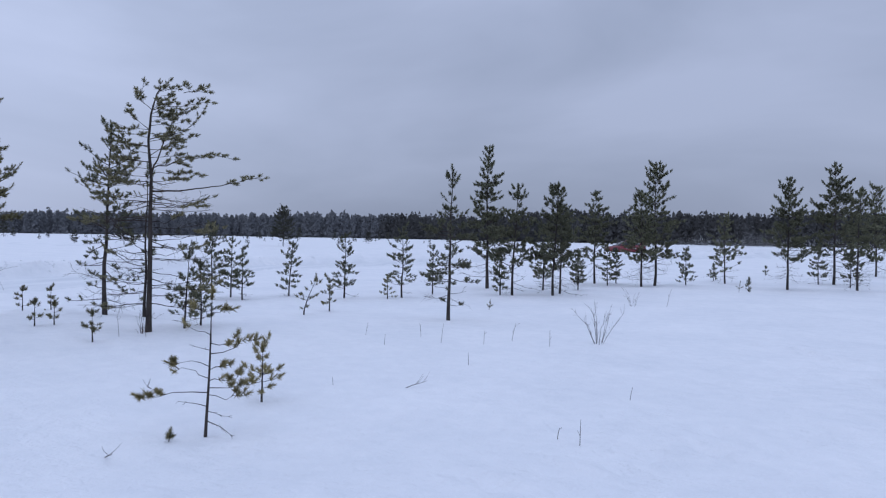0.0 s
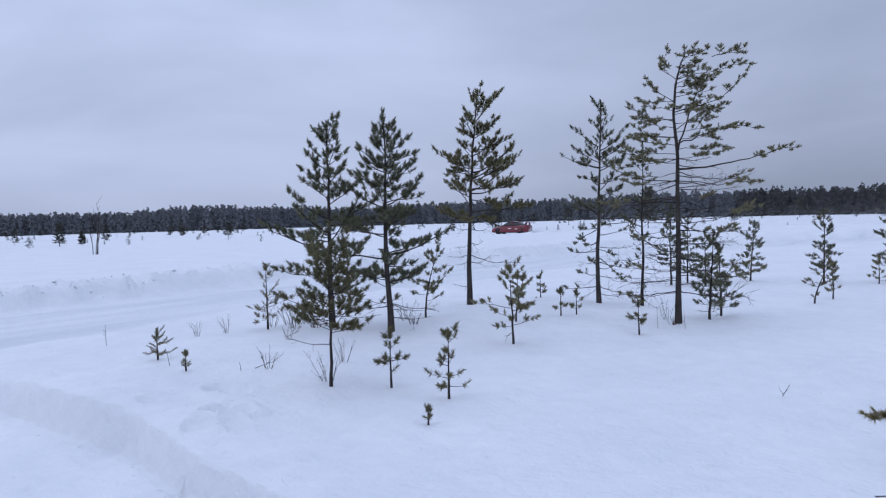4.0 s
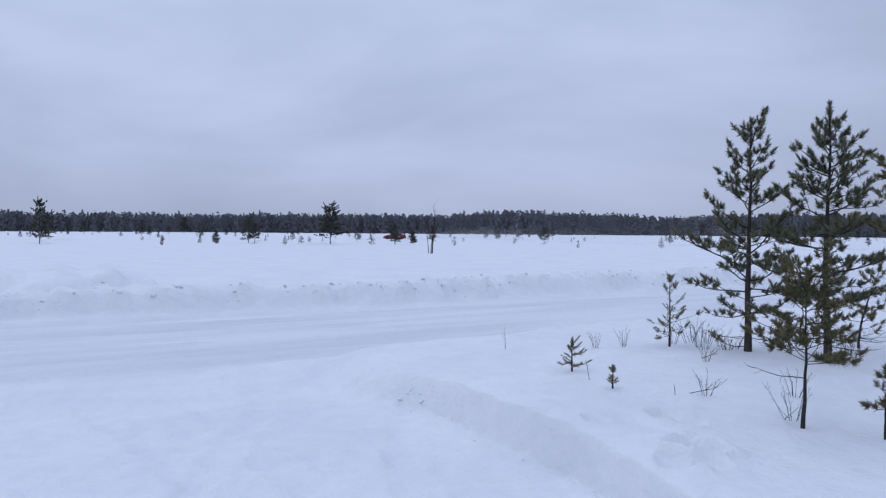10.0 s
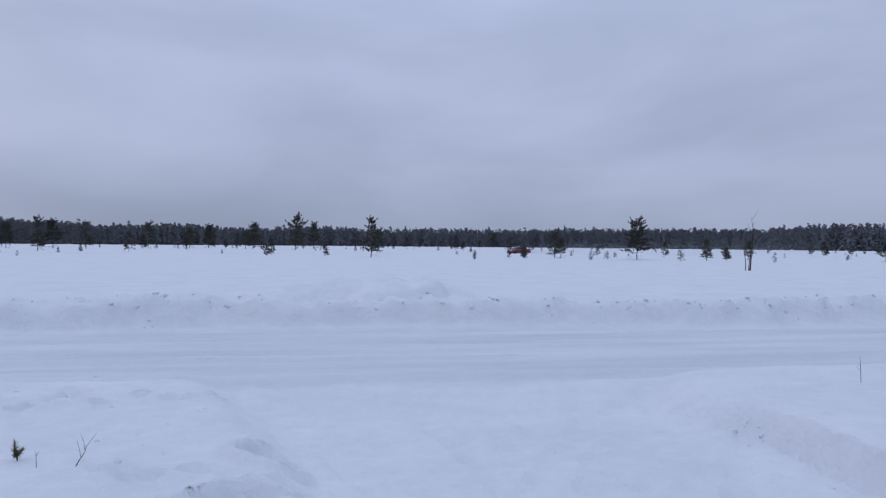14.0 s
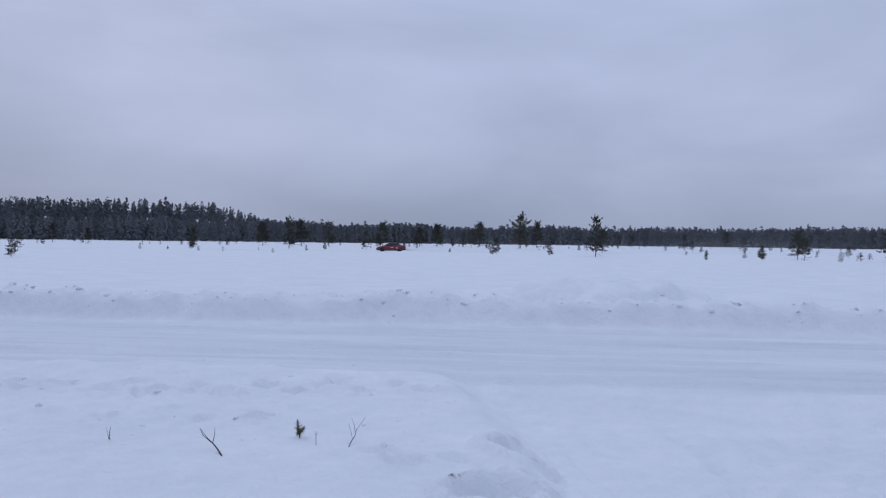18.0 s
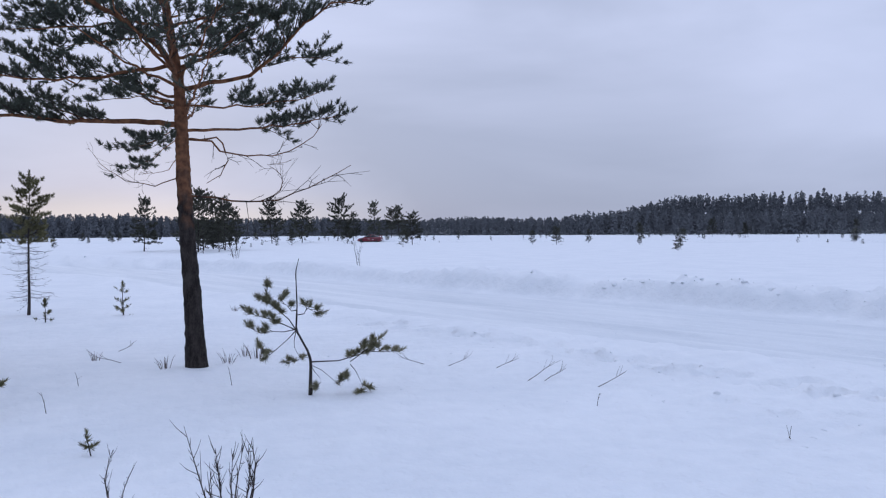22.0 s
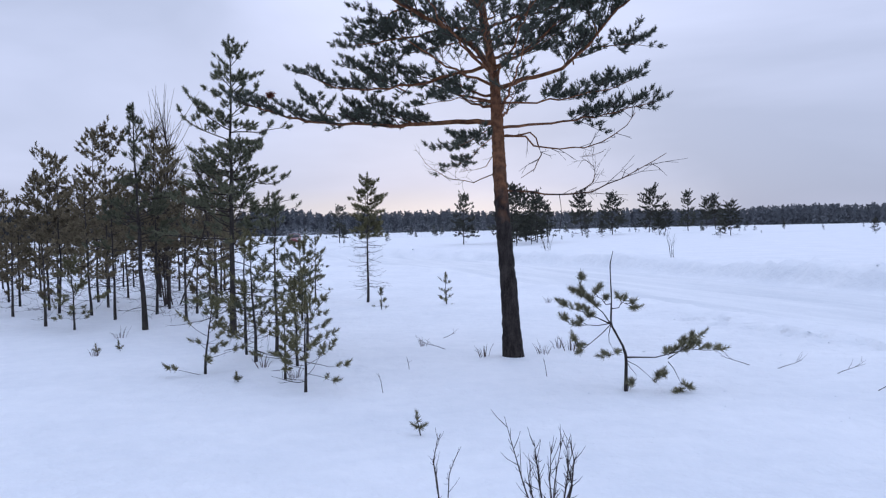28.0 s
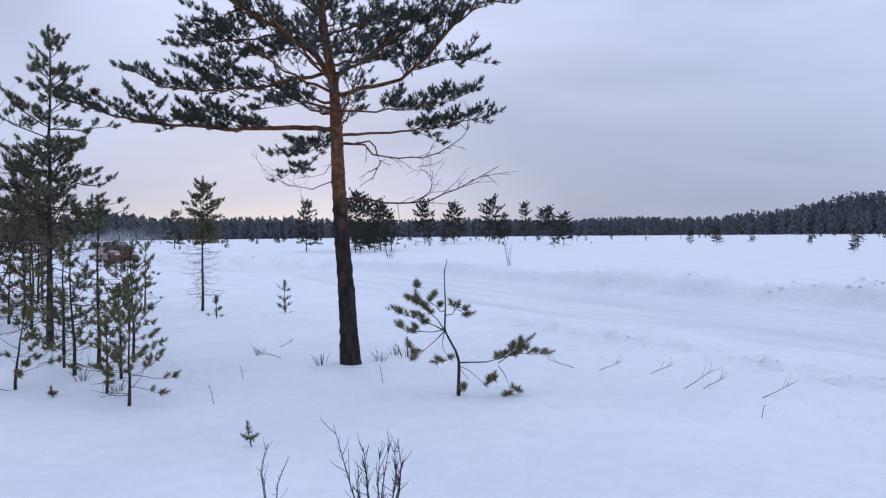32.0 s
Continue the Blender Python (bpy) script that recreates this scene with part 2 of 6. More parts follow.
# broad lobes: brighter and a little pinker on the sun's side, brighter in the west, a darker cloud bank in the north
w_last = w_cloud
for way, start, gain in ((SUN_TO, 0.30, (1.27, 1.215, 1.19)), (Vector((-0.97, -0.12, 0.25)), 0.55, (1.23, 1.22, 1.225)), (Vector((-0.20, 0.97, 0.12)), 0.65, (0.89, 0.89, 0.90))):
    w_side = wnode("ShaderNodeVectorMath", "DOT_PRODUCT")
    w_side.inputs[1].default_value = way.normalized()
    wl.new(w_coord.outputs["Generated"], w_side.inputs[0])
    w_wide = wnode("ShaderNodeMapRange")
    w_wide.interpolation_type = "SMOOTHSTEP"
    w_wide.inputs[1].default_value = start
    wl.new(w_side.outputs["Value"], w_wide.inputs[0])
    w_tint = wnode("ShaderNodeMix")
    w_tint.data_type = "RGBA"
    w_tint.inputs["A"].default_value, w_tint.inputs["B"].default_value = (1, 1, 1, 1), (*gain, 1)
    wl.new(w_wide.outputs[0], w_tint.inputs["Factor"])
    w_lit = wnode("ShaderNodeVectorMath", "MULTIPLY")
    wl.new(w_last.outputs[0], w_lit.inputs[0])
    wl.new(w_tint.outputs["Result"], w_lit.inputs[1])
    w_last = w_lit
# the low sun behind the cloud lights a thin gap along the horizon
w_dot = wnode("ShaderNodeVectorMath", operation="DOT_PRODUCT")
w_dot.inputs[1].default_value = SUN_TO
wl.new(w_coord.outputs["Generated"], w_dot.inputs[0])
w_near = wnode("ShaderNodeMapRange")
w_near.interpolation_type = "SMOOTHSTEP"
for n, value in ((1, 0.915), (2, 0.995), (3, 0.0), (4, 1.0)):
    w_near.inputs[n].default_value = value
wl.new(w_dot.outputs["Value"], w_near.inputs[0])
w_low = wnode("ShaderNodeMapRange")
w_low.interpolation_type = "SMOOTHSTEP"
for n, value in ((1, 0.012), (2, 0.062), (3, 0.5), (4, 0.0)):
    w_low.inputs[n].default_value = value
wl.new(w_split.outputs["Z"], w_low.inputs[0])
w_gap = wnode("ShaderNodeMath", operation="MULTIPLY")
wl.new(w_near.outputs[0], w_gap.inputs[0])
wl.new(w_low.outputs[0], w_gap.inputs[1])
w_glow = wnode("ShaderNodeMix")
w_glow.data_type = "RGBA"
w_glow.inputs["B"].default_value = (0.84, 0.825, 0.82, 1)
wl.new(w_gap.outputs[0], w_glow.inputs["Factor"])
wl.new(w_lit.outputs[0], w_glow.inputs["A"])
# a little of the clear sky comes through
w_mix = wnode("ShaderNodeMix")
w_mix.data_type, w_mix.blend_type = "RGBA", "ADD"
w_mix.inputs["Factor"].default_value = 0.003
wl.new(w_glow.outputs["Result"], w_mix.inputs["A"])
wl.new(w_sky.outputs[0], w_mix.inputs["B"])
wl.new(w_mix.outputs["Result"], w_bg.inputs["Color"])
w_bg.inputs["Strength"].default_value = 1.0
wl.new(w_bg.outputs[0], w_out.inputs[0])

sun_data = bpy.data.lights.new("sun", "SUN")
sun_data.energy, sun_data.angle, sun_data.color = 0.14, radians(60), (1.0, 0.93, 0.86)
sun = new("sun", sun_data)
sun.matrix_world = look((0, 0, 60), Vector((0, 0, 60)) - Vector((SUN_TO.x, SUN_TO.y, 0.8)))


# ---- materials ----
def material(name, dark, light, rough=0.8, size=0.2, bump=0.0, vary=0.0, metal=0.0, stretch=(1, 1, 1)):
    """A surface between two colours, mottled at two scales, with relief; vary: how far each thing's brightness may differ."""
    m = bpy.data.materials.new(name)
    m.use_nodes = True
    nodes, links = m.node_tree.nodes, m.node_tree.links
    b = nodes["Principled BSDF"]
    coord = nodes.new("ShaderNodeTexCoord")
    mapping = nodes.new("ShaderNodeMapping")
    mapping.inputs["Scale"].default_value = stretch
    links.new(coord.outputs["Object"], mapping.inputs[0])
    n1, n2 = nodes.new("ShaderNodeTexNoise"), nodes.new("ShaderNodeTexNoise")
    n1.inputs["Scale"].default_value, n1.inputs["Detail"].default_value = 1.0 / size, 4.0
    n2.inputs["Scale"].default_value, n2.inputs["Detail"].default_value = 7.0 / size, 3.0
    links.new(mapping.outputs[0], n1.inputs["Vector"])
    links.new(mapping.outputs[0], n2.inputs["Vector"])
    add = nodes.new("ShaderNodeMix")
    add.inputs["Factor"].default_value = 0.4
    links.new(n1.outputs["Fac"], add.inputs["A"])
    links.new(n2.outputs["Fac"], add.inputs["B"])
    ramp = nodes.new("ShaderNodeValToRGB")
    ramp.color_ramp.elements[0].position, ramp.color_ramp.elements[0].color = 0.34, (*dark, 1)
    ramp.color_ramp.elements[1].position, ramp.color_ramp.elements[1].color = 0.66, (*light, 1)
    links.new(add.outputs["Result"], ramp.inputs[0])
    colour = ramp.outputs[0]
    if vary:
        info = nodes.new("ShaderNodeObjectInfo")
        span = nodes.new("ShaderNodeMapRange")
        span.inputs[3].default_value, span.inputs[4].default_value = 1 - vary, 1 + vary
        links.new(info.outputs["Random"], span.inputs[0])
        hsv = nodes.new("ShaderNodeHueSaturation")
        links.new(span.outputs[0], hsv.inputs["Value"])
        links.new(colour, hsv.inputs["Color"])
        colour = hsv.outputs[0]
    links.new(colour, b.inputs["Base Color"])
    b.inputs["Roughness"].default_value = rough
    b.inputs["Metallic"].default_value = metal
    b.inputs["Specular IOR Level"].default_value = 0.5 if rough < 0.75 else 0.12
    if bump:
        bp = nodes.new("ShaderNodeBump")
        bp.inputs["Strength"].default_value, bp.inputs["Distance"].default_value = 1.0, bump
        links.new(add.outputs["Result"], bp.inputs["Height"])
        links.new(bp.outputs[0], b.inputs["Normal"])
    return m


def snow_material(name, dark, light, rough, grains):
    """Snow or packed snow: soft drifts, crust and grain as relief, at three scales."""
    m = material(name, dark, light, rough, 1.6)
    nodes, links = m.node_tree.nodes, m.node_tree.links
    coord = nodes.new("ShaderNodeTexCoord")
    mapping = nodes.new("ShaderNodeMapping")
    links.new(coord.outputs["Object"], mapping.inputs[0])
    last = None
    for size, distance in grains:
        n = nodes.new("ShaderNodeTexNoise")
        n.inputs["Scale"].default_value, n.inputs["Detail"].default_value, n.inputs["Roughness"].default_value = 1 / size, 4.0, 0.55
        links.new(mapping.outputs[0], n.inputs["Vector"])
        bp = nodes.new("ShaderNodeBump")
        bp.inputs["Strength"].default_value, bp.inputs["Distance"].default_value = 1.0, distance
        links.new(n.outputs["Fac"], bp.inputs["Height"])
        if last:
            links.new(last.outputs[0], bp.inputs["Normal"])
        last = bp
    links.new(last.outputs[0], nodes["Principled BSDF"].inputs["Normal"])
    return m


SNOW = snow_material("snow", (0.71, 0.735, 0.765), (0.80, 0.815, 0.835), 0.65, ((1.1, 0.07), (0.24, 0.040), (0.06, 0.010)))


def packed_ways():
    """Gives the snow its packed, faintly icy and streaked look where wheels have run."""
    nodes, links = SNOW.node_tree.nodes, SNOW.node_tree.links
    b = nodes["Principled BSDF"]
    mask = nodes.new("ShaderNodeAttribute")
    mask.attribute_name = "packed"
    coord, mapping, streak = (nodes.new(k) for k in ("ShaderNodeTexCoord", "ShaderNodeMapping", "ShaderNodeTexNoise"))
    mapping.vector_type = "TEXTURE"
    mapping.inputs["Rotation"].default_value = (0, 0, radians(-66))
    mapping.inputs["Scale"].default_value = (9.0, 1.0, 1.0)
    links.new(coord.outputs["Object"], mapping.inputs[0])
    links.new(mapping.outputs[0], streak.inputs["Vector"])
    streak.inputs["Scale"].default_value, streak.inputs["Detail"].default_value, streak.inputs["Roughness"].default_value = 1.3, 6.0, 0.62
    ramp = nodes.new("ShaderNodeValToRGB")
    ramp.color_ramp.elements[0].position, ramp.color_ramp.elements[0].color = 0.34, (0.60, 0.635, 0.67, 1)
    ramp.color_ramp.elements[1].position, ramp.color_ramp.elements[1].color = 0.64, (0.74, 0.763, 0.787, 1)
    links.new(streak.outputs["Fac"], ramp.inputs[0])
    mix = nodes.new("ShaderNodeMix")
    mix.data_type = "RGBA"
    links.new(mask.outputs["Fac"], mix.inputs["Factor"])
    links.new(b.inputs["Base Color"].links[0].from_socket, mix.inputs["A"])
    links.new(ramp.outputs[0], mix.inputs["B"])
    links.new(mix.outputs["Result"], b.inputs["Base Color"])
    rough = nodes.new("ShaderNodeMapRange")
    rough.inputs[3].default_value, rough.inputs[4].default_value = 0.68, 0.5
    links.new(mask.outputs["Fac"], rough.inputs[0])
    links.new(rough.outputs[0], b.inputs["Roughness"])
    # shallow wheel streaks
    deep = nodes.new("ShaderNodeMath")
    deep.operation = "MULTIPLY"
    links.new(streak.outputs["Fac"], deep.inputs[0])
    links.new(mask.outputs["Fac"], deep.inputs[1])
    bp = nodes.new("ShaderNodeBump")
    bp.inputs["Distance"].default_value = 0.02
    links.new(deep.outputs[0], bp.inputs["Height"])
    links.new(b.inputs["Normal"].links[0].from_socket, bp.inputs["Normal"])
    links.new(bp.outputs[0], b.inputs["Normal"])


packed_ways()
CLOD = snow_material("clod_snow", (0.69, 0.715, 0.75), (0.80, 0.815, 0.835), 0.7, ((0.12, 0.008), (0.03, 0.003)))
BARK = material("grey_bark", (0.026, 0.022, 0.021), (0.078, 0.068, 0.062), 0.9, 0.06, 0.012, vary=0.25, stretch=(1, 1, 0.35))
TWIG = material("twig_bark", (0.030, 0.024, 0.022), (0.078, 0.062, 0.054), 0.9, 0.05, 0.003, vary=0.25)
DEAD = material("dead_twig", (0.045, 0.035, 0.032), (0.12, 0.10, 0.09), 0.9, 0.05, 0.003)
NEEDLE = material("dark_green_needles", (0.090, 0.098, 0.068), (0.190, 0.192, 0.122), 0.8, 0.25, vary=0.18)
BLUISH = material("bluish_green_needles", (0.062, 0.074, 0.062), (0.130, 0.144, 0.110), 0.8, 0.25)
OLIVE = material("olive_needles", (0.118, 0.112, 0.062), (0.245, 0.225, 0.122), 0.8, 0.25, vary=0.18)
BROWNISH = material("brownish_olive_needles", (0.118, 0.096, 0.064), (0.225, 0.186, 0.116), 0.8, 0.4, vary=0.25)
FAR_NEEDLE = material("dark_pine_needles", (0.060, 0.064, 0.054), (0.118, 0.120, 0.092), 0.8, 0.6, vary=0.2)
GREYISH = material("greyish_olive_needles", (0.150, 0.148, 0.095), (0.31, 0.285, 0.17), 0.8, 0.2, vary=0.1)
YELLOW = material("yellowish_needles", (0.16, 0.142, 0.075), (0.37, 0.32, 0.16), 0.8, 0.15, vary=0.15)
RUST = material("withered_needles", (0.13, 0.045, 0.030), (0.30, 0.12, 0.075), 0.85, 0.05)
# haze is painted into these base colours: strong blue-grey far off, slight nearby
HAZED_WOODS = material("hazed_distant_woods", (0.120, 0.128, 0.140), (0.150, 0.158, 0.170), 0.9, 9.0)
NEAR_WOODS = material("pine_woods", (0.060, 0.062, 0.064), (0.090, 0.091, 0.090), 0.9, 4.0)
HEATH = material("brown_heath", (0.040, 0.022, 0.020), (0.10, 0.055, 0.045), 0.9, 0.05)


def pine_bark():
    """Scots pine bark: dark plates below, thin orange bark higher up."""
    m = material("old_pine_bark", (0.012, 0.010, 0.010), (0.074, 0.062, 0.057), 0.9, 0.05, 0.05, stretch=(1, 1, 0.3))
    nodes, links = m.node_tree.nodes, m.node_tree.links
    coord, split, span = nodes.new("ShaderNodeTexCoord"), nodes.new("ShaderNodeSeparateXYZ"), nodes.new("ShaderNodeMapRange")
    links.new(coord.outputs["Object"], split.inputs[0])
    patch = nodes.new("ShaderNodeTexNoise")
    patch.inputs["Scale"].default_value = 5.0
    links.new(coord.outputs["Object"], patch.inputs["Vector"])
    high = nodes.new("ShaderNodeMath")
    high.operation = "MULTIPLY_ADD"
    high.inputs[1].default_value, high.inputs[2].default_value = 1.5, -0.75
    links.new(patch.outputs["Fac"], high.inputs[0])
    both = nodes.new("ShaderNodeMath")
    links.new(split.outputs["Z"], both.inputs[0])
    links.new(high.outputs[0], both.inputs[1])
    span.inputs[1].default_value, span.inputs[2].default_value = 1.85, 2.45
    links.new(both.outputs[0], span.inputs[0])
    orange = nodes.new("ShaderNodeValToRGB")
    orange.color_ramp.elements[0].position, orange.color_ramp.elements[0].color = 0.3, (0.115, 0.056, 0.036, 1)
    orange.color_ramp.elements[1].position, orange.color_ramp.elements[1].color = 0.7, (0.33, 0.155, 0.082, 1)
    fine = nodes.new("ShaderNodeTexNoise")
    fine.inputs["Scale"].default_value, fine.inputs["Detail"].default_value = 16.0, 5.0
    links.new(coord.outputs["Object"], fine.inputs["Vector"])
    links.new(fine.outputs["Fac"], orange.inputs[0])
    mix = nodes.new("ShaderNodeMix")
    mix.data_type = "RGBA"
    b = nodes["Principled BSDF"]
    links.new(span.outputs[0], mix.inputs["Factor"])
    links.new(b.inputs["Base Color"].links[0].from_socket, mix.inputs["A"])
    links.new(orange.outputs[0], mix.inputs["B"])
    links.new(mix.outputs["Result"], b.inputs["Base Color"])
    return m


PINE_BARK = pine_bark()


# ---- mesh helpers ----
class Shape:
    """Collects points and faces of one mesh."""

    def __init__(self):
        self.points, self.tris, self.quads, self.count = [], [], [], 0

    def add(self, points, tris=None, quads=None):
        points = np.asarray(points, float).reshape(-1, 3)
        if tris is not None:
            self.tris.append(np.asarray(tris, int).reshape(-1, 3) + self.count)
        if quads is not None:
            self.quads.append(np.asarray(quads, int).reshape(-1, 4) + self.count)
        self.points.append(points)
        self.count += len(points)

    def tube(self, line, radii, sides=5, cap=True):
        line = np.asarray(line, float)
        n = len(line)
        way = np.gradient(line, axis=0)
        way /= np.linalg.norm(way, axis=1)[:, None] + 1e-9
        ref = np.array([0, 0, 1.0]) if abs(way[0][2]) < 0.9 else np.array([1.0, 0, 0])
        a = np.cross(way, ref)
        a /= np.linalg.norm(a, axis=1)[:, None] + 1e-9
        b = np.cross(way, a)
        ang = np.arange(sides) * 6.28319 / sides
        ring = line[:, None] + np.asarray(radii, float)[:, None, None] * (np.cos(ang)[None, :, None] * a[:, None] + np.sin(ang)[None, :, None] * b[:, None])
        i, j = np.meshgrid(np.arange(n - 1), np.arange(sides), indexing="ij")
        k = (j + 1) % sides
        quads = np.stack([i * sides + j, i * sides + k, (i + 1) * sides + k, (i + 1) * sides + j], -1)
        self.add(ring, quads=quads)
        if cap:
            last = (n - 1) * sides
            self.tris.append(np.array([[last, last + q, last + q + 1] for q in range(1, sides - 1)]) + self.count - n * sides)

    def sticks(self, p, q, r):
        """Thin three-sided twigs from p to q."""
        p, q, r = np.asarray(p, float), np.asarray(q, float), np.asarray(r, float)
        n = len(p)
        way = q - p
        way /= np.linalg.norm(way, axis=1)[:, None] + 1e-9
        ref = np.where(np.abs(way[:, 2:]) < 0.9, [[0, 0, 1.0]], [[1.0, 0, 0]])
        a = np.cross(way, ref)
        a /= np.linalg.norm(a, axis=1)[:, None] + 1e-9
        b = np.cross(way, a)
        off = np.stack([math.cos(t) * a + math.sin(t) * b for t in (0.0, 2.094, 4.189)], 1) * r[:, None, None]
        points = np.concatenate([p[:, None] + off, q[:, None] + 0.6 * off], 1)
        base = (np.arange(n) * 6)[:, None, None]
        self.add(points, quads=base + np.array([[0, 1, 4, 3], [1, 2, 5, 4], [2, 0, 3, 5]])[None])

    def needles(self, at, way, length, each, long, wide, rng, spread=(0.30, 1.45)):
        """Bottle-brush shoots: each a spray of thin blades round its axis."""
        at, way = np.asarray(at, float), np.asarray(way, float)
        n = len(at)
        if not n:
            return
        way = way / (np.linalg.norm(way, axis=1)[:, None] + 1e-9)
        ref = np.where(np.abs(way[:, 2:]) < 0.9, [[0, 0, 1.0]], [[1.0, 0, 0]])
        a = np.cross(way, ref)
        a /= np.linalg.norm(a, axis=1)[:, None]
        b = np.cross(way, a)
        u = rng.uniform(0, 1, (n, each))
        turn = rng.uniform(0, 6.283, (n, each))
        open_ = (spread[1] + (spread[0] - spread[1]) * u) * rng.uniform(0.8, 1.2, (n, each))
        out = np.cos(turn)[..., None] * a[:, None] + np.sin(turn)[..., None] * b[:, None]
        go = np.cos(open_)[..., None] * way[:, None] + np.sin(open_)[..., None] * out
        side = np.cross(go, out + 0.3 * rng.normal(size=(n, each, 3)))
        side /= np.linalg.norm(side, axis=2)[..., None] + 1e-9
        root = at[:, None] + way[:, None] * (u * np.asarray(length)[:, None])[..., None]
        tip = root + go * (long * rng.uniform(0.75, 1.15, (n, each)))[..., None]
        blades = np.stack([root + side * wide / 2, root - side * wide / 2, tip], 2).reshape(-1, 3)
        self.add(blades, tris=np.arange(n * each * 3).reshape(-1, 3))

    def mesh(self, name, smooth=True):
        me = bpy.data.meshes.new(name)
        points = np.concatenate(self.points) if self.points else np.zeros((0, 3))
        tris = np.concatenate(self.tris) if self.tris else np.zeros((0, 3), int)
        quads = np.concatenate(self.quads) if self.quads else np.zeros((0, 4), int)
        me.vertices.add(len(points))
        me.vertices.foreach_set("co", points.astype(np.float32).ravel())
        me.loops.add(tris.size + quads.size)
        me.loops.foreach_set("vertex_index", np.concatenate([tris.ravel(), quads.ravel()]).astype(np.int32))
        me.polygons.add(len(tris) + len(quads))
        me.polygons.foreach_set("loop_start", np.concatenate([np.arange(len(tris)) * 3, tris.size + np.arange(len(quads)) * 4]).astype(np.int32))
        if smooth:
            me.polygons.foreach_set("use_smooth", np.ones(len(me.polygons), bool))
        me.update(calc_edges=True)
        return me


def part(name, shape, mat, parent=None, label="", smooth=True):
    """One mesh object from a Shape or a bmesh, under a thing or a part."""
    if isinstance(shape, Shape):
        me = shape.mesh(name, smooth)
    else:
        me = bpy.data.meshes.new(name)
        shape.to_mesh(me)
        shape.free()
        if smooth:
            for p in me.polygons:
                p.use_smooth = True
    me.materials.append(mat)
    ob = new(name, me)
    ob.parent = parent
    return tagged(ob, label)


def empty(name, x, y, z=None, turn=0.0):
    ob = new(name)
    ob.empty_display_size = 0.2
    ob.matrix_basis = pose(x, y, float(height(x, y)) if z is None else z, 0, 0, turn)
    return ob


# ---- ground ----
def build_ground():
    """One sheet of snow out to the horizon, in rings that widen from the middle of the walk, finer on the side that the walk looks to."""
    ang = np.concatenate([np.linspace(radians(80), radians(322), 540, endpoint=False), np.linspace(radians(322), radians(440), 70, endpoint=False)])
    turns = len(ang)
    radii = np.concatenate([[0.25], 0.6 * 1.0088 ** np.arange(0, 486), 42.4 * 1.045 ** np.arange(1, 108)])
    x = -6.3 + radii[:, None] * np.cos(ang)[None]
    y = -3.0 + radii[:, None] * np.sin(ang)[None]
    z = height(x, y)
    points = np.concatenate([np.stack([x, y, z], -1).reshape(-1, 3), [[-6.3, -3.0, float(height(-6.3, -3.0))]]])
    i, j = np.meshgrid(np.arange(len(radii) - 1), np.arange(turns), indexing="ij")
    k = (j + 1) % turns
    quads = np.stack([i * turns + j, (i + 1) * turns + j, (i + 1) * turns + k, i * turns + k], -1).reshape(-1, 4)
    shape = Shape()
    hub = len(points) - 1
    ring = np.arange(turns)
    shape.add(points, tris=np.stack([np.full(turns, hub), ring, (ring + 1) % turns], -1), quads=quads)
    ob = part("ground", shape, SNOW)
    # where wheels have packed the snow
    cx, cy = points[:, 0], points[:, 1]
    wob = 0.3 * waves(cx, cy, 2.5, 21) + 0.2 * waves(cx, cy, 0.8, 22)
    road = 1 - smooth(2.4, 3.1, np.abs(line_distance(cx, cy, ROAD_LINE)[0]) + wob * 0.5)
    track = 1 - smooth(2.4, 3.2, np.abs(line_distance(cx, cy, TRACK_LINE)[0]))
    yard = smooth(0.3, 0.9, np.interp(cx, RIGHT_X, RIGHT_Y) - cy) * smooth(0.6, 2.0, cy - np.interp(cx, LEFT_X, LEFT_Y) + wob) * smooth(-17, -14.5, cx)
    packed = np.clip(np.maximum(np.maximum(road, track), 0.14 * yard), 0, 1)
    layer = ob.data.attributes.new("packed", "FLOAT", "POINT")
    layer.data.foreach_set("value", packed.astype(np.float32))
    return tagged(ob, "wide flat bog under white wind-packed snow with a ploughed road", "snow ground", kind="structure")


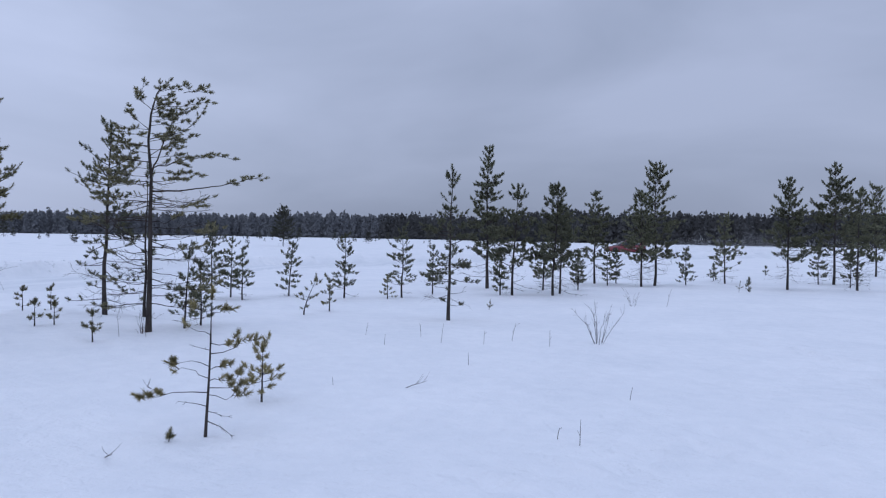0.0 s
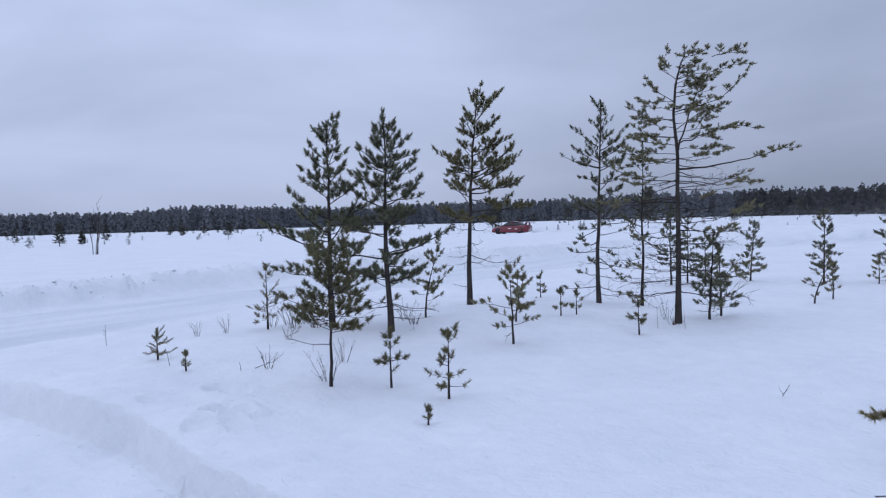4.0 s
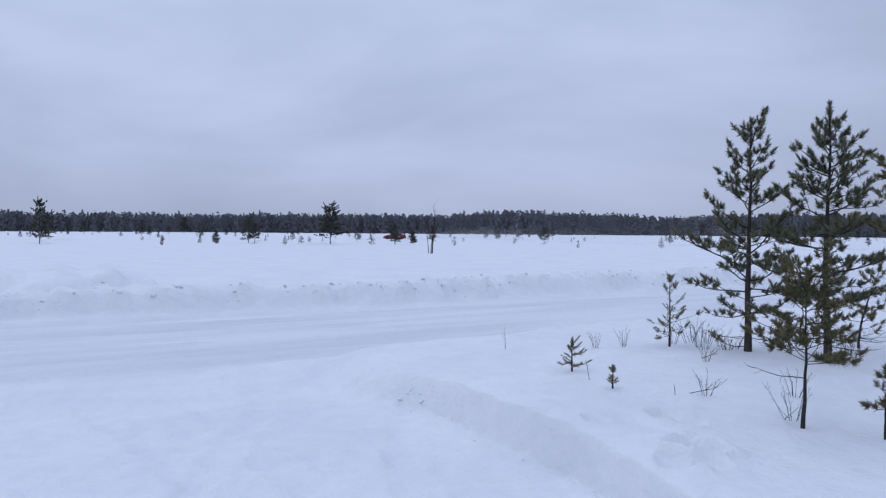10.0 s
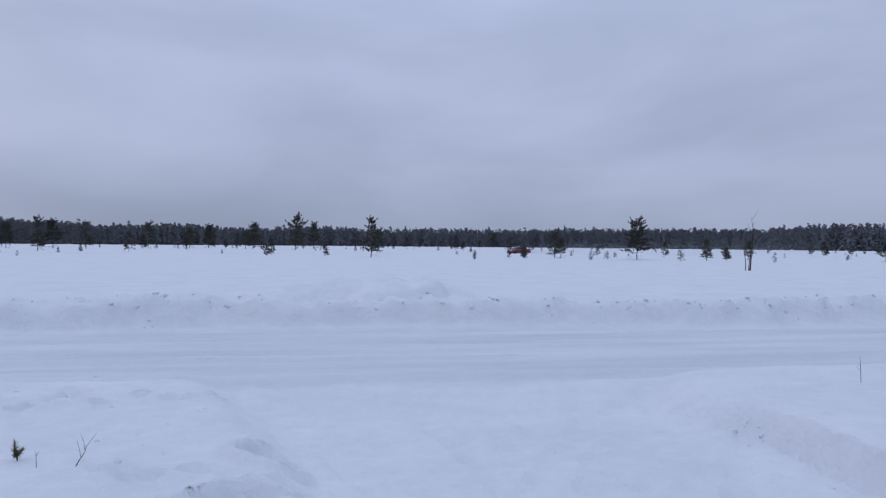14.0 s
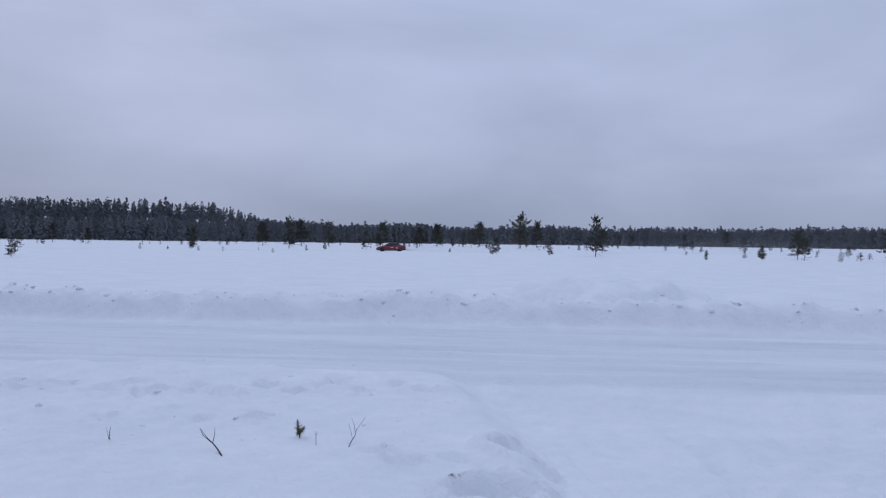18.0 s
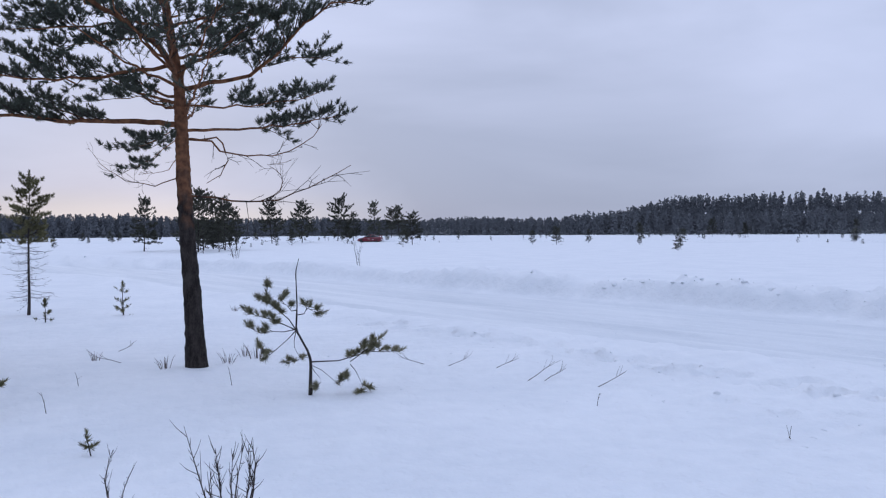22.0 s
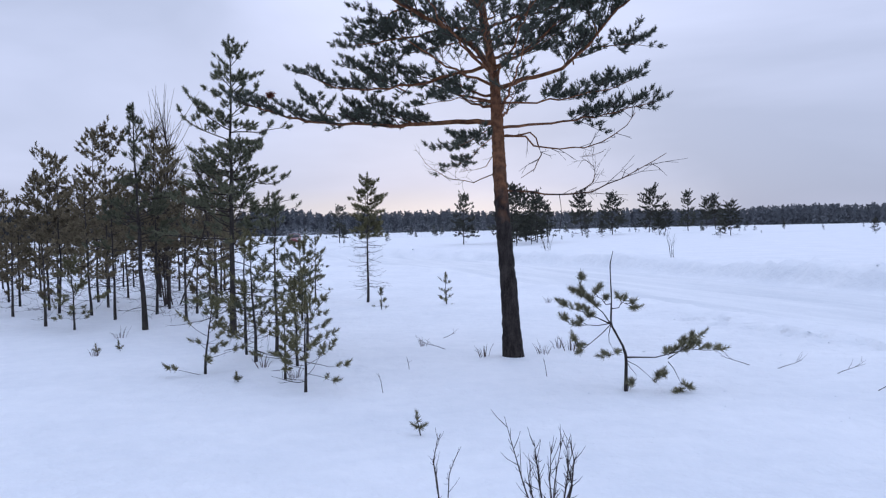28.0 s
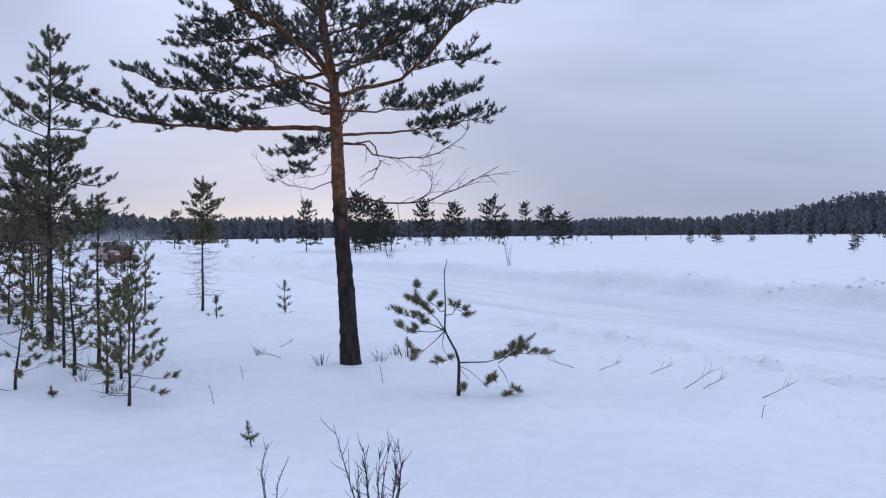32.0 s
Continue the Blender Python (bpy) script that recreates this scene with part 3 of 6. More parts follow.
def build_clods():
    """Broken lumps of ploughed snow along the far bank and a few on the near side."""
    rng = np.random.RandomState(4)
    bm = bmesh.new()
    bmesh.ops.create_icosphere(bm, subdivisions=1, radius=1)
    ball = np.array([v.co[:] for v in bm.verts])
    bm.verts.index_update()
    faces = np.array([[v.index for v in f.verts] for f in bm.faces])
    bm.free()
    shape = Shape()
    line = np.array(ROAD_LINE, float)
    cuts = np.r_[0, np.cumsum(np.hypot(*np.diff(line, axis=0).T))]
    spots = []
    for n in range(1200):
        s = rng.uniform(80, 122) if n < 1120 else rng.uniform(60, 230)
        px, py = np.interp(s, cuts, line[:, 0]), np.interp(s, cuts, line[:, 1])
        w = np.array([np.interp(s + 0.5, cuts, line[:, k]) for k in range(2)]) - (px, py)
        w /= np.hypot(*w) + 1e-9
        off = rng.normal(3.85, 0.38) if rng.rand() < 0.94 else -rng.uniform(3.0, 5.5)
        x, y = px + w[1] * off, py - w[0] * off
        size = (0.016 + 0.055 * rng.rand() ** 3) * (0.5 if off < 0 else 1.0)
        if off > 0 or not -9 < y < -1:
            spots.append((x, y, size))
    for x in rng.uniform(-14.6, -6.5, 260):
        spots.append((x, np.interp(x, RIGHT_X, RIGHT_Y) - 0.10 - abs(rng.normal(0, 0.07)), 0.008 + 0.03 * rng.rand() ** 3))
    for _ in range(500):
        a, d = radians(rng.uniform(118, 178)), rng.uniform(6.5, 13.5)
        spots.append((-6.1 - math.sin(a) * d, -3.5 + math.cos(a) * d, 0.008 + 0.032 * rng.rand() ** 3))
    spots += [(-11.95, -6.15, 0.075), (-11.75, -6.05, 0.05), (-11.4, -6.4, 0.04), (-11.25, -6.95, 0.05), (-11.6, -6.8, 0.04), (-12.4, -7.3, 0.05), (-12.7, -7.0, 0.04)]
    spots = np.array(spots)
    for (x, y, size), z in zip(spots, height(spots[:, 0], spots[:, 1])):
        shape.add(clod(ball, size, rng) + (x, y, z - 0.5 * size), tris=faces)
    ob = part("snow_clods", shape, CLOD)
    return tagged(ob, "broken lumps of ploughed snow heaped along the road bank", "snow lumps", kind="stuff")


def clod(ball, size, rng):
    return ball * (1 + 0.28 * rng.normal(size=(len(ball), 1))) * size * rng.uniform([0.8, 0.8, 0.5], [1.3, 1.3, 0.9])


# ---- pines ----
class Tree:
    """The woody lines and the needle shoots of one tree, in its own space."""

    def __init__(self, seed, split=False):
        self.rng = np.random.RandomState(seed)
        self.luck = random.Random(seed)
        self.split, self.boughs = split, []
        self.sticks, self.tip = [], 0.45
        self.trunk, self.branch, self.leaf = Shape(), Shape(), Shape()
        self.at, self.way, self.long = [], [], []

    def shoot(self, at, way, length):
        self.at.append(at)
        self.way.append(way)
        self.long.append(length)

    def spray(self, p, go, length, r, seg, level=0, deep=2, green=1, up=0.02, ratio=0.55, keep=0.85, inner=0.0):
        """A living branch that grows year by year: at each year's end two side shoots leave it, and the youngest years carry needles.
        seg: a year's growth; deep: how often it branches; green: years with needles; inner: the share next to the stem without side shoots."""
        luck = self.luck
        years = max(1, min(9 - 2 * level, int(length / seg + 0.5)))
        step = length / years
        px, py, pz = p
        gx, gy, gz = go
        line = [(px, py, pz)]
        for i in range(years):
            left = years - i
            gx, gy, gz = gx + luck.gauss(0, 0.10), gy + luck.gauss(0, 0.10), gz + (up if left > 1 else self.tip) + luck.gauss(0, 0.10)
            n = math.sqrt(gx * gx + gy * gy + gz * gz) + 1e-9
            gx, gy, gz = gx / n, gy / n, gz / n
            qx, qy, qz = px + gx * step, py + gy * step, pz + gz * step
            if left <= green:
                self.shoot((px, py, pz), (gx, gy, gz + 0.08), step * 0.85)
            line.append((qx, qy, qz))
            if left > 1 and level < deep and i + 1 > years * inner:
                n = math.hypot(gx, gy) + 1e-9
                ax, ay = gy / n, -gx / n
                for side in (-1, 1):
                    if luck.random() > keep:
                        continue
                    k, m = luck.uniform(0.5, 0.85), side * luck.uniform(0.55, 1.0)
                    self.spray((qx, qy, qz), (gx * k + ax * m, gy * k + ay * m, gz * k + luck.uniform(-0.10, 0.60)), max(0.6, (left - 1) * ratio * luck.uniform(0.7, 1.15)) * step, r * 0.5, seg,
                               level + 1, deep, green, up, ratio, keep * 0.92)
            px, py, pz = qx, qy, qz
        if level == 0:
            wood = Shape() if self.split else self.branch
            wood.tube(line, r * (1 - 0.75 * np.linspace(0, 1, len(line))), 5 if self.split else 3)
            if self.split:
                self.boughs.append(wood)
        else:
            for k in range(len(line) - (1 if level < 2 else 2) or 1):
                self.sticks.append((line[k], line[k + 1], max(0.0020, r * (1 - 0.6 * k / len(line)))))

    def dry(self, line, r, twigs=5, twig=0.3, sides=5):
        """A dead branch along a line of points, with bare crooked side twigs."""
        rng = self.rng
        line = np.asarray(line, float)
        wood = Shape() if self.split else self.branch
        step = np.r_[0, np.cumsum(np.linalg.norm(np.diff(line, axis=0), axis=1))]
        total = step[-1]
        n = max(4, min(12, int(total / 0.12) + 3))
        s = np.linspace(0, total, n)
        fine = np.stack([np.interp(s, step, line[:, k]) for k in range(3)], 1)
        fine[1:] += rng.normal(0, 0.06 * total / n, (n - 1, 3))
        wood.tube(fine, r * (1 - 0.75 * np.linspace(0, 1, n)), sides)
        for _ in range(twigs):
            f = rng.uniform(0.2, 0.97) * (n - 1)
            k = min(int(f), n - 2)
            w = fine[k + 1] - fine[k]
            p = fine[k] + w * (f - k)
            go = w / (np.linalg.norm(w) + 1e-9) * 0.8 + rng.normal(0, 0.55, 3)
            long = total * twig * rng.uniform(0.4, 1.1)
            mid = p + go * long * 0.5
            tip = mid + (go * 0.8 + rng.normal(0, 0.3, 3)) * long * 0.5
            self.sticks += [(p, mid, max(0.0024, r * 0.35)), (mid, tip, max(0.0018, r * 0.22))]
            if long > 0.1:
                self.sticks.append((mid, mid + (go + rng.normal(0, 0.6, 3)) * long * 0.35, max(0.0018, r * 0.2)))
        if self.split:
            self.boughs.append(wood)

    def limb(self, line, r, leafy, often, seg, reach=0.5, deep=1, sides=7, green=1, up=0.03, rise=(-0.15, 0.55)):
        """A strong limb along a line of points that carries living sprays, often to each metre, from the fraction leafy on outwards."""
        luck = self.luck
        line = np.asarray(line, float)
        wood = Shape() if self.split else self.branch
        step = np.r_[0, np.cumsum(np.linalg.norm(np.diff(line, axis=0), axis=1))]
        total = step[-1]
        n = max(5, int(total / 0.12))
        s = np.linspace(0, total, n)
        fine = np.stack([np.interp(s, step, line[:, k]) for k in range(3)], 1)
        fine[1:] += self.rng.normal(0, 0.012, (n - 1, 3))
        wood.tube(fine, r * (1 - 0.78 * np.linspace(0, 1, n) ** 0.8), sides)
        if self.split:
            self.boughs.append(wood)
        side, f = 1, leafy
        split, self.split = self.split, False
        while f < 1.0:
            k = min(int(f * (n - 1)), n - 2)
            w = fine[k + 1] - fine[k]
            p = fine[k] + w * (f * (n - 1) - k)
            w = w / (np.linalg.norm(w) + 1e-9)
            h = math.hypot(w[0], w[1]) + 1e-9
            side = -side
            a, c = luck.uniform(0.3, 0.9), side * luck.uniform(0.4, 1.0)
            go = (w[0] * a + w[1] / h * c, w[1] * a - w[0] / h * c, w[2] * a + luck.uniform(*rise))
            self.spray(tuple(p), go, reach * luck.uniform(0.5, 1.15) * (1.15 - 0.55 * f), max(0.0045, r * 0.28), seg, 0, deep, green, up)
            f += luck.uniform(0.6, 1.4) / (often * total)
        w = fine[-1] - fine[-2]
        self.spray(tuple(fine[-1]), tuple(w / (np.linalg.norm(w) + 1e-9)), reach * 0.5, max(0.004, r * 0.25), seg, 0, deep, green, up)
        self.split = split

    def done(self, name, label, x, y, needles, bark, each, long, wide, turn=0.0, z=None, category="pine tree", group=""):
        ob = empty(name, x, y, z, turn)
        part("trunk", self.trunk, bark, ob)
        if self.sticks:
            self.branch.sticks(*zip(*self.sticks))
        if self.branch.count:
            tagged(part("twigwork", self.branch, TWIG, ob), kind="stuff")
        for wood in self.boughs:
            part("branch", wood, bark if bark is PINE_BARK else TWIG, ob)
        if self.at:
            self.leaf.needles(self.at, self.way, self.long, each, long, wide, self.rng)
            tagged(part("crown", self.leaf, needles, ob), kind="stuff")
        return tagged(ob, label, category, group)


def pine(name, label, x, y, h, seed, needles=None, r=None, lean=(0.0, 0.0), spread=0.27, bare=0.2, dead=0.6, per=5.0, shape=0.8, seg=0.10, gap=0.25, each=34, wide=0.009, long=0.05,
         droop=0.0, gaps=0.10, z=None, group="", category="pine tree", low=0.06, split=False, deep=2, green=1, keep=0.85, ratio=0.55, bend=0.006, sway=(0.0, 0.0), tips=0.0, leader=0.26, up=0.035, inner=0.25, blunt=0.12):
    """A young Scots pine, whorl by whorl. spread: half-width of the crown over the height; bare: height fraction below which no needles grow; dead: share of the
    dry branches kept there; gap: yearly growth in metres; shape: how the crown narrows; sway: towards where the boughs are longer; tips: share of the dry
    branches with living ends; leader: length of the top shoot; blunt: how wide the top is."""
    t = Tree(seed, split)
    rng = t.rng
    r = 0.86 * (r or 0.010 * h + 0.010)
    n = 12
    s = np.linspace(0, 1, n)
    wob = np.cumsum(rng.normal(0, bend * h, (n, 2)), axis=0)
    wob -= wob[0]
    line = np.stack([lean[0] * s**1.4 + wob[:, 0] * 0.6, lean[1] * s**1.4 + wob[:, 1] * 0.6, (h - 0.3 * long) * s - 0.12 * (s == 0)], 1)
    t.trunk.tube(line, r * (1 - 0.90 * s) + 0.25 * r * np.exp(-s * 22), 9 if h > 2 else 6)

    def axis(f):
        return np.array([np.interp(f, s, line[:, k]) for k in range(3)])

    # the top shoot and the ring of buds below it
    leader = min(leader, 0.25 * h)
    for k in range(3):
        f = 1 - leader * (k + 1) / 3 / h
        for _ in range(2):
            t.shoot(axis(f), (rng.normal(0, 0.08), rng.normal(0, 0.08), 1), leader / 3)
    f = 1 - leader / h
    while f > low:
        alive = f > bare
        top = (1 - f) / (1 - bare)
        reach = h * spread * (blunt + (1 - blunt) * min(1.0, top / 0.72) ** shape) * (1.0 if alive else 0.85) * rng.uniform(0.82, 1.15)
        a0 = rng.uniform(0, 6.283)
        count = max(2, int(rng.normal(per, 0.8) + 0.5))
        for k in range(count):
            if rng.rand() < gaps or not alive and rng.rand() > dead:
                continue
            a = a0 + 6.283 * (k + rng.normal(0, 0.18)) / count
            length = max(0.06, reach * rng.uniform(0.45, 1.12) * max(0.3, 1 + sway[0] * math.cos(a) + sway[1] * math.sin(a)))
            rise = 1.0 * max(0.0, 1 - 1.9 * top) + 0.30 * max(0.0, 1 - 0.6 * top) + rng.normal(0, 0.16) - droop * top - (0.0 if alive else 0.12)
            go = np.array([math.cos(a), math.sin(a), rise])
            p = axis(min(0.99, f + rng.normal(0, 0.22) * gap / h))
            thick = max(0.0035, r * 0.24 * (length / (h * spread)) ** 0.7)
            if alive:
                t.spray(tuple(p), tuple(go), length, thick, seg, 0, deep, green, up, ratio, keep, inner * min(1.0, top * 1.3))
            elif rng.rand() < tips:
                t.spray(tuple(p), tuple(go), length, thick, seg, 0, min(deep, 1), 1, up * 0.8, 0.35, 0.6, 0.55)
            else:
                go[2] -= 0.10
                t.dry([p, p + go * length * 0.5 - (0, 0, 0.04 * length), p + go * length + (0, 0, 0.05 * length)], max(0.0045, thick * 0.7), 4 if deep > 1 else 2, 0.34, 4 if deep > 1 else 3)
        f -= gap / h * rng.uniform(0.8, 1.15) * (1.0 if top < 0.5 else 0.8)
    return t.done(name, label, x, y, needles or NEEDLE, BARK, each, long, wide, z=z, group=group, category=category)


# colours of the crowns
DARK_LABEL = "dark green young pine standing in deep snow"
SMALL_LABEL = "small pine sapling sticking out of the snow"


def drawn(name, label, x, y, right, trunk, limbs, r, needles, bark, seg, each, wide, long, seed, depth=0.25, often=8.0, reach=0.5, deep=1, green=1, top=True, inward=1.0, rise=(-0.15, 0.55), category="pine tree"):
    """A tree of marked habit: lines of (right, up) in metres, which lean out of the plane by chance; limbs: (points, leafy from, dry twigs, thickness over r);
    often: sprays to each metre of a leafy limb; reach: their length; inward: moves their start towards the trunk; rise: how steeply they go up."""
    t = Tree(seed, True)
    t.tip = 0.45 if rise[1] > 0.4 else 0.22
    rng = t.rng
    rx, ry = right

    def lift(points, swing):
        first = points[0][0]
        return np.array([(rx * u - ry * swing * (u - first), ry * u + rx * swing * (u - first), w) for u, w in points])

    line = lift(trunk, 0.0)
    line[0][2] -= 0.12
    n = 14 * len(line) if r > 0.1 else 4 * len(line)
    s = np.linspace(0, len(line) - 1, n)
    fine = np.stack([np.interp(s, np.arange(len(line)), line[:, k]) for k in range(3)], 1)
    u = np.linspace(0, 1, n)
    t.trunk.tube(fine, r * (1 - 0.86 * u ** (1.15 if r > 0.1 else 0.7)) + 0.42 * r * np.exp(-u * 28), 28 if r > 0.1 else 12)
    # flaked, uneven bark
    t.trunk.points[0] = t.trunk.points[0] + rng.normal(0, 0.04 * r, t.trunk.points[0].shape)
    if top:
        t.spray(tuple(fine[-1]), (0, 0, 1), 2 * seg, 0.006, seg, 0, 1, 2)
    for points, leafy, twigs, size in limbs:
        p = lift(points, rng.uniform(-1, 1) * depth)
        if abs(points[0][0] - np.interp(points[0][1], [w for _, w in trunk], [u for u, _ in trunk])) < 0.36:
            p[0] = [np.interp(points[0][1], line[:, 2], line[:, k]) for k in range(3)]
        if leafy < 1:
            t.limb(p, r * size, leafy * inward, often, seg, reach, deep, green=green, rise=rise)
        else:
            t.dry(p, r * size, twigs * 3, 0.19, 6)
    return t, lambda: t.done(name, label, x, y, needles, bark, each, long, wide, category=category)


# ---- the large things ----
build_ground()


def pines(rows, label, group, **how):
    for n, (x, y, h, lean) in enumerate(rows):
        pine("pine_tree" if h > 1.2 else "pine_sapling", label, x, y, h, int(abs(x) * 71 + abs(y) * 37 + n), lean=(lean * 0.7, lean * 0.5), group=group,
             category="pine tree" if h > 1.2 else "pine sapling", **how)


def old_pine():
    """The old pine with a fork, long boughs and dry lower limbs."""
    limbs = [
        ([(-0.05, 2.93), (-0.63, 2.95), (-1.41, 2.93), (-2.06, 3.0), (-2.6, 3.04), (-2.94, 3.14), (-3.3, 3.24), (-3.6, 3.36)], 0.30, 18, 0.34),
        ([(-1.2, 2.94), (-1.55, 3.1), (-1.9, 3.2)], 0.4, 7, 0.10),
        ([(-2.2, 3.02), (-2.5, 3.2), (-2.75, 3.42)], 0.5, 6, 0.09),
        ([(-0.05, 3.5), (-0.39, 3.85), (-0.86, 4.1), (-1.37, 4.4), (-1.75, 4.65), (-2.2, 4.9)], 0.5, 18, 0.42),
        ([(-0.86, 4.1), (-1.37, 3.92), (-1.83, 3.82)], 0.3, 11, 0.15),
        ([(-0.6, 3.98), (-1.0, 3.8), (-1.45, 3.62)], 0.35, 9, 0.12),
        ([(-1.37, 4.4), (-1.74, 4.27), (-2.05, 4.2)], 0.3, 9, 0.13),
        ([(-1.2, 4.3), (-1.3, 4.6), (-1.55, 4.9)], 0.3, 9, 0.13),
        ([(-0.16, 3.64), (-0.76, 3.46), (-1.13, 3.39), (-1.6, 3.32), (-2.06, 3.34), (-2.38, 3.5)], 0.45, 18, 0.24),
        ([(-1.3, 3.36), (-1.65, 3.5), (-1.95, 3.68)], 0.3, 8, 0.10),
        ([(0.08, 3.34), (0.67, 3.5), (1.0, 3.74), (1.23, 4.04), (1.55, 4.27), (1.95, 4.36)], 0.5, 14, 0.30),
        ([(1.0, 3.74), (1.27, 3.78), (1.6, 3.76)], 0.4, 7, 0.10),
        ([(1.1, 3.9), (1.0, 4.2), (1.05, 4.45)], 0.3, 8, 0.10),
        ([(0.8, 3.58), (0.75, 3.85), (0.85, 4.1)], 0.3, 8, 0.09),
        ([(-0.16, 4.08), (0.16, 4.27), (0.58, 4.4), (1.1, 4.5)], 0.35, 14, 0.20),
        ([(0.0, 3.6), (0.35, 3.76), (0.6, 4.0)], 0.35, 9, 0.13),
        ([(0.12, 2.85), (0.5, 2.88), (1.0, 2.93), (1.69, 3.06)], 0.62, 8, 0.20),
        ([(0.08, 3.15), (0.58, 3.11), (1.09, 3.16), (1.46, 3.22)], 0.45, 11, 0.15),
        ([(-0.1, 2.9), (-0.49, 2.69), (-0.76, 2.65)], 0.45, 8, 0.09),
        ([(-0.3, 2.8), (-0.5, 2.5), (-0.72, 2.36)], 0.55, 6, 0.07),
        ([(-0.1, 3.2), (-0.5, 3.2), (-1.0, 3.14)], 0.5, 7, 0.10),
        ([(-0.3, 4.3), (-0.7, 4.6), (-1.0, 4.9)], 0.25, 12, 0.18),
        ([(-0.33, 4.7), (0.2, 4.95), (0.8, 5.1)], 0.25, 14, 0.2),
        ([(-0.33, 4.8), (-0.9, 5.2), (-1.5, 5.4)], 0.25, 14, 0.2),
        ([(-0.33, 4.9), (0.2, 5.3), (0.9, 5.6)], 0.25, 14, 0.2),
        ([(-0.3, 5.4), (-0.8, 5.8), (-1.1, 6.0)], 0.2, 12, 0.16),
        ([(-0.28, 5.5), (0.2, 5.8), (0.5, 6.0)], 0.2, 12, 0.16),
        ([(0.05, 2.75), (0.22, 2.72), (0.34, 2.56), (1.05, 2.53), (1.35, 2.7), (1.5, 2.86)], 2.0, 4, 0.13),
        ([(0.05, 2.74), (0.30, 2.78), (0.38, 2.5), (0.28, 2.3), (0.12, 2.22)], 2.0, 2, 0.14),
        ([(0.05, 2.07), (0.6, 2.0), (1.05, 2.03), (1.5, 2.25), (1.85, 2.43)], 2.0, 5, 0.14),
        ([(0.75, 2.0), (1.0, 2.1), (1.05, 2.3), (0.85, 2.45), (1.15, 2.5)], 2.0, 5, 0.07),
        ([(-0.1, 2.3), (-0.5, 2.2), (-0.85, 2.28), (-1.15, 2.45), (-1.35, 2.7)], 2.0, 5, 0.07),
        ([(-0.05, 2.6), (-0.3, 2.35), (-0.6, 2.3)], 2.0, 3, 0.06),
    ]
    trunk = [(0, 0), (-0.04, 0.8), (-0.09, 1.5), (-0.13, 2.3), (-0.15, 2.95), (-0.17, 3.4), (-0.26, 4.0), (-0.35, 4.6), (-0.30, 5.4), (-0.2, 6.1)]
    tree, done = drawn("old_pine", "old pine with orange upper bark and dry lower limbs", -5.58, -13.66, (-1.0, 0.05), trunk, limbs, 0.108, BLUISH, PINE_BARK,
                       0.088, 38, 0.0085, 0.048, 5, depth=0.75, often=17.0, reach=0.60, deep=2, inward=0.7)
    rng = tree.rng
    # boughs towards and away from the viewer fill the crown
    for n in range(40):
        a = rng.choice([1.57, -1.57]) + rng.normal(0, 0.55)
        z, long = 2.95 + 2.7 * (n / 39.0), rng.uniform(0.8, 1.8) * (1.1 - n / 80)
        u = np.interp(z, [2.95, 4.6, 6.1], [-0.11, -0.35, -0.2])
        p = np.array([-u, 0.0, z])
        go = np.array([math.cos(a), math.sin(a), 0.28])
        tree.limb([p, p + go * long * 0.5, p + go * long + (0, 0, 0.15)], 0.022, 0.35, 9.0, 0.095, 0.55)
    ob = done()
    # a withered, rust-red tuft near the end of the longest bough
    dry = Shape()
    dry.sticks([(3.02, -0.15, 3.28)], [(3.12, -0.15, 3.40)], [0.006])
    way = rng.normal(0, 1, (14, 3)) * (1, 1, 0.5)
    dry.needles(np.tile((3.12, -0.15, 3.41), (14, 1)), way, np.full(14, 0.03), 26, 0.06, 0.010, rng)
    part("withered_tuft", dry, RUST, ob, "withered rust-red tuft")
    return ob


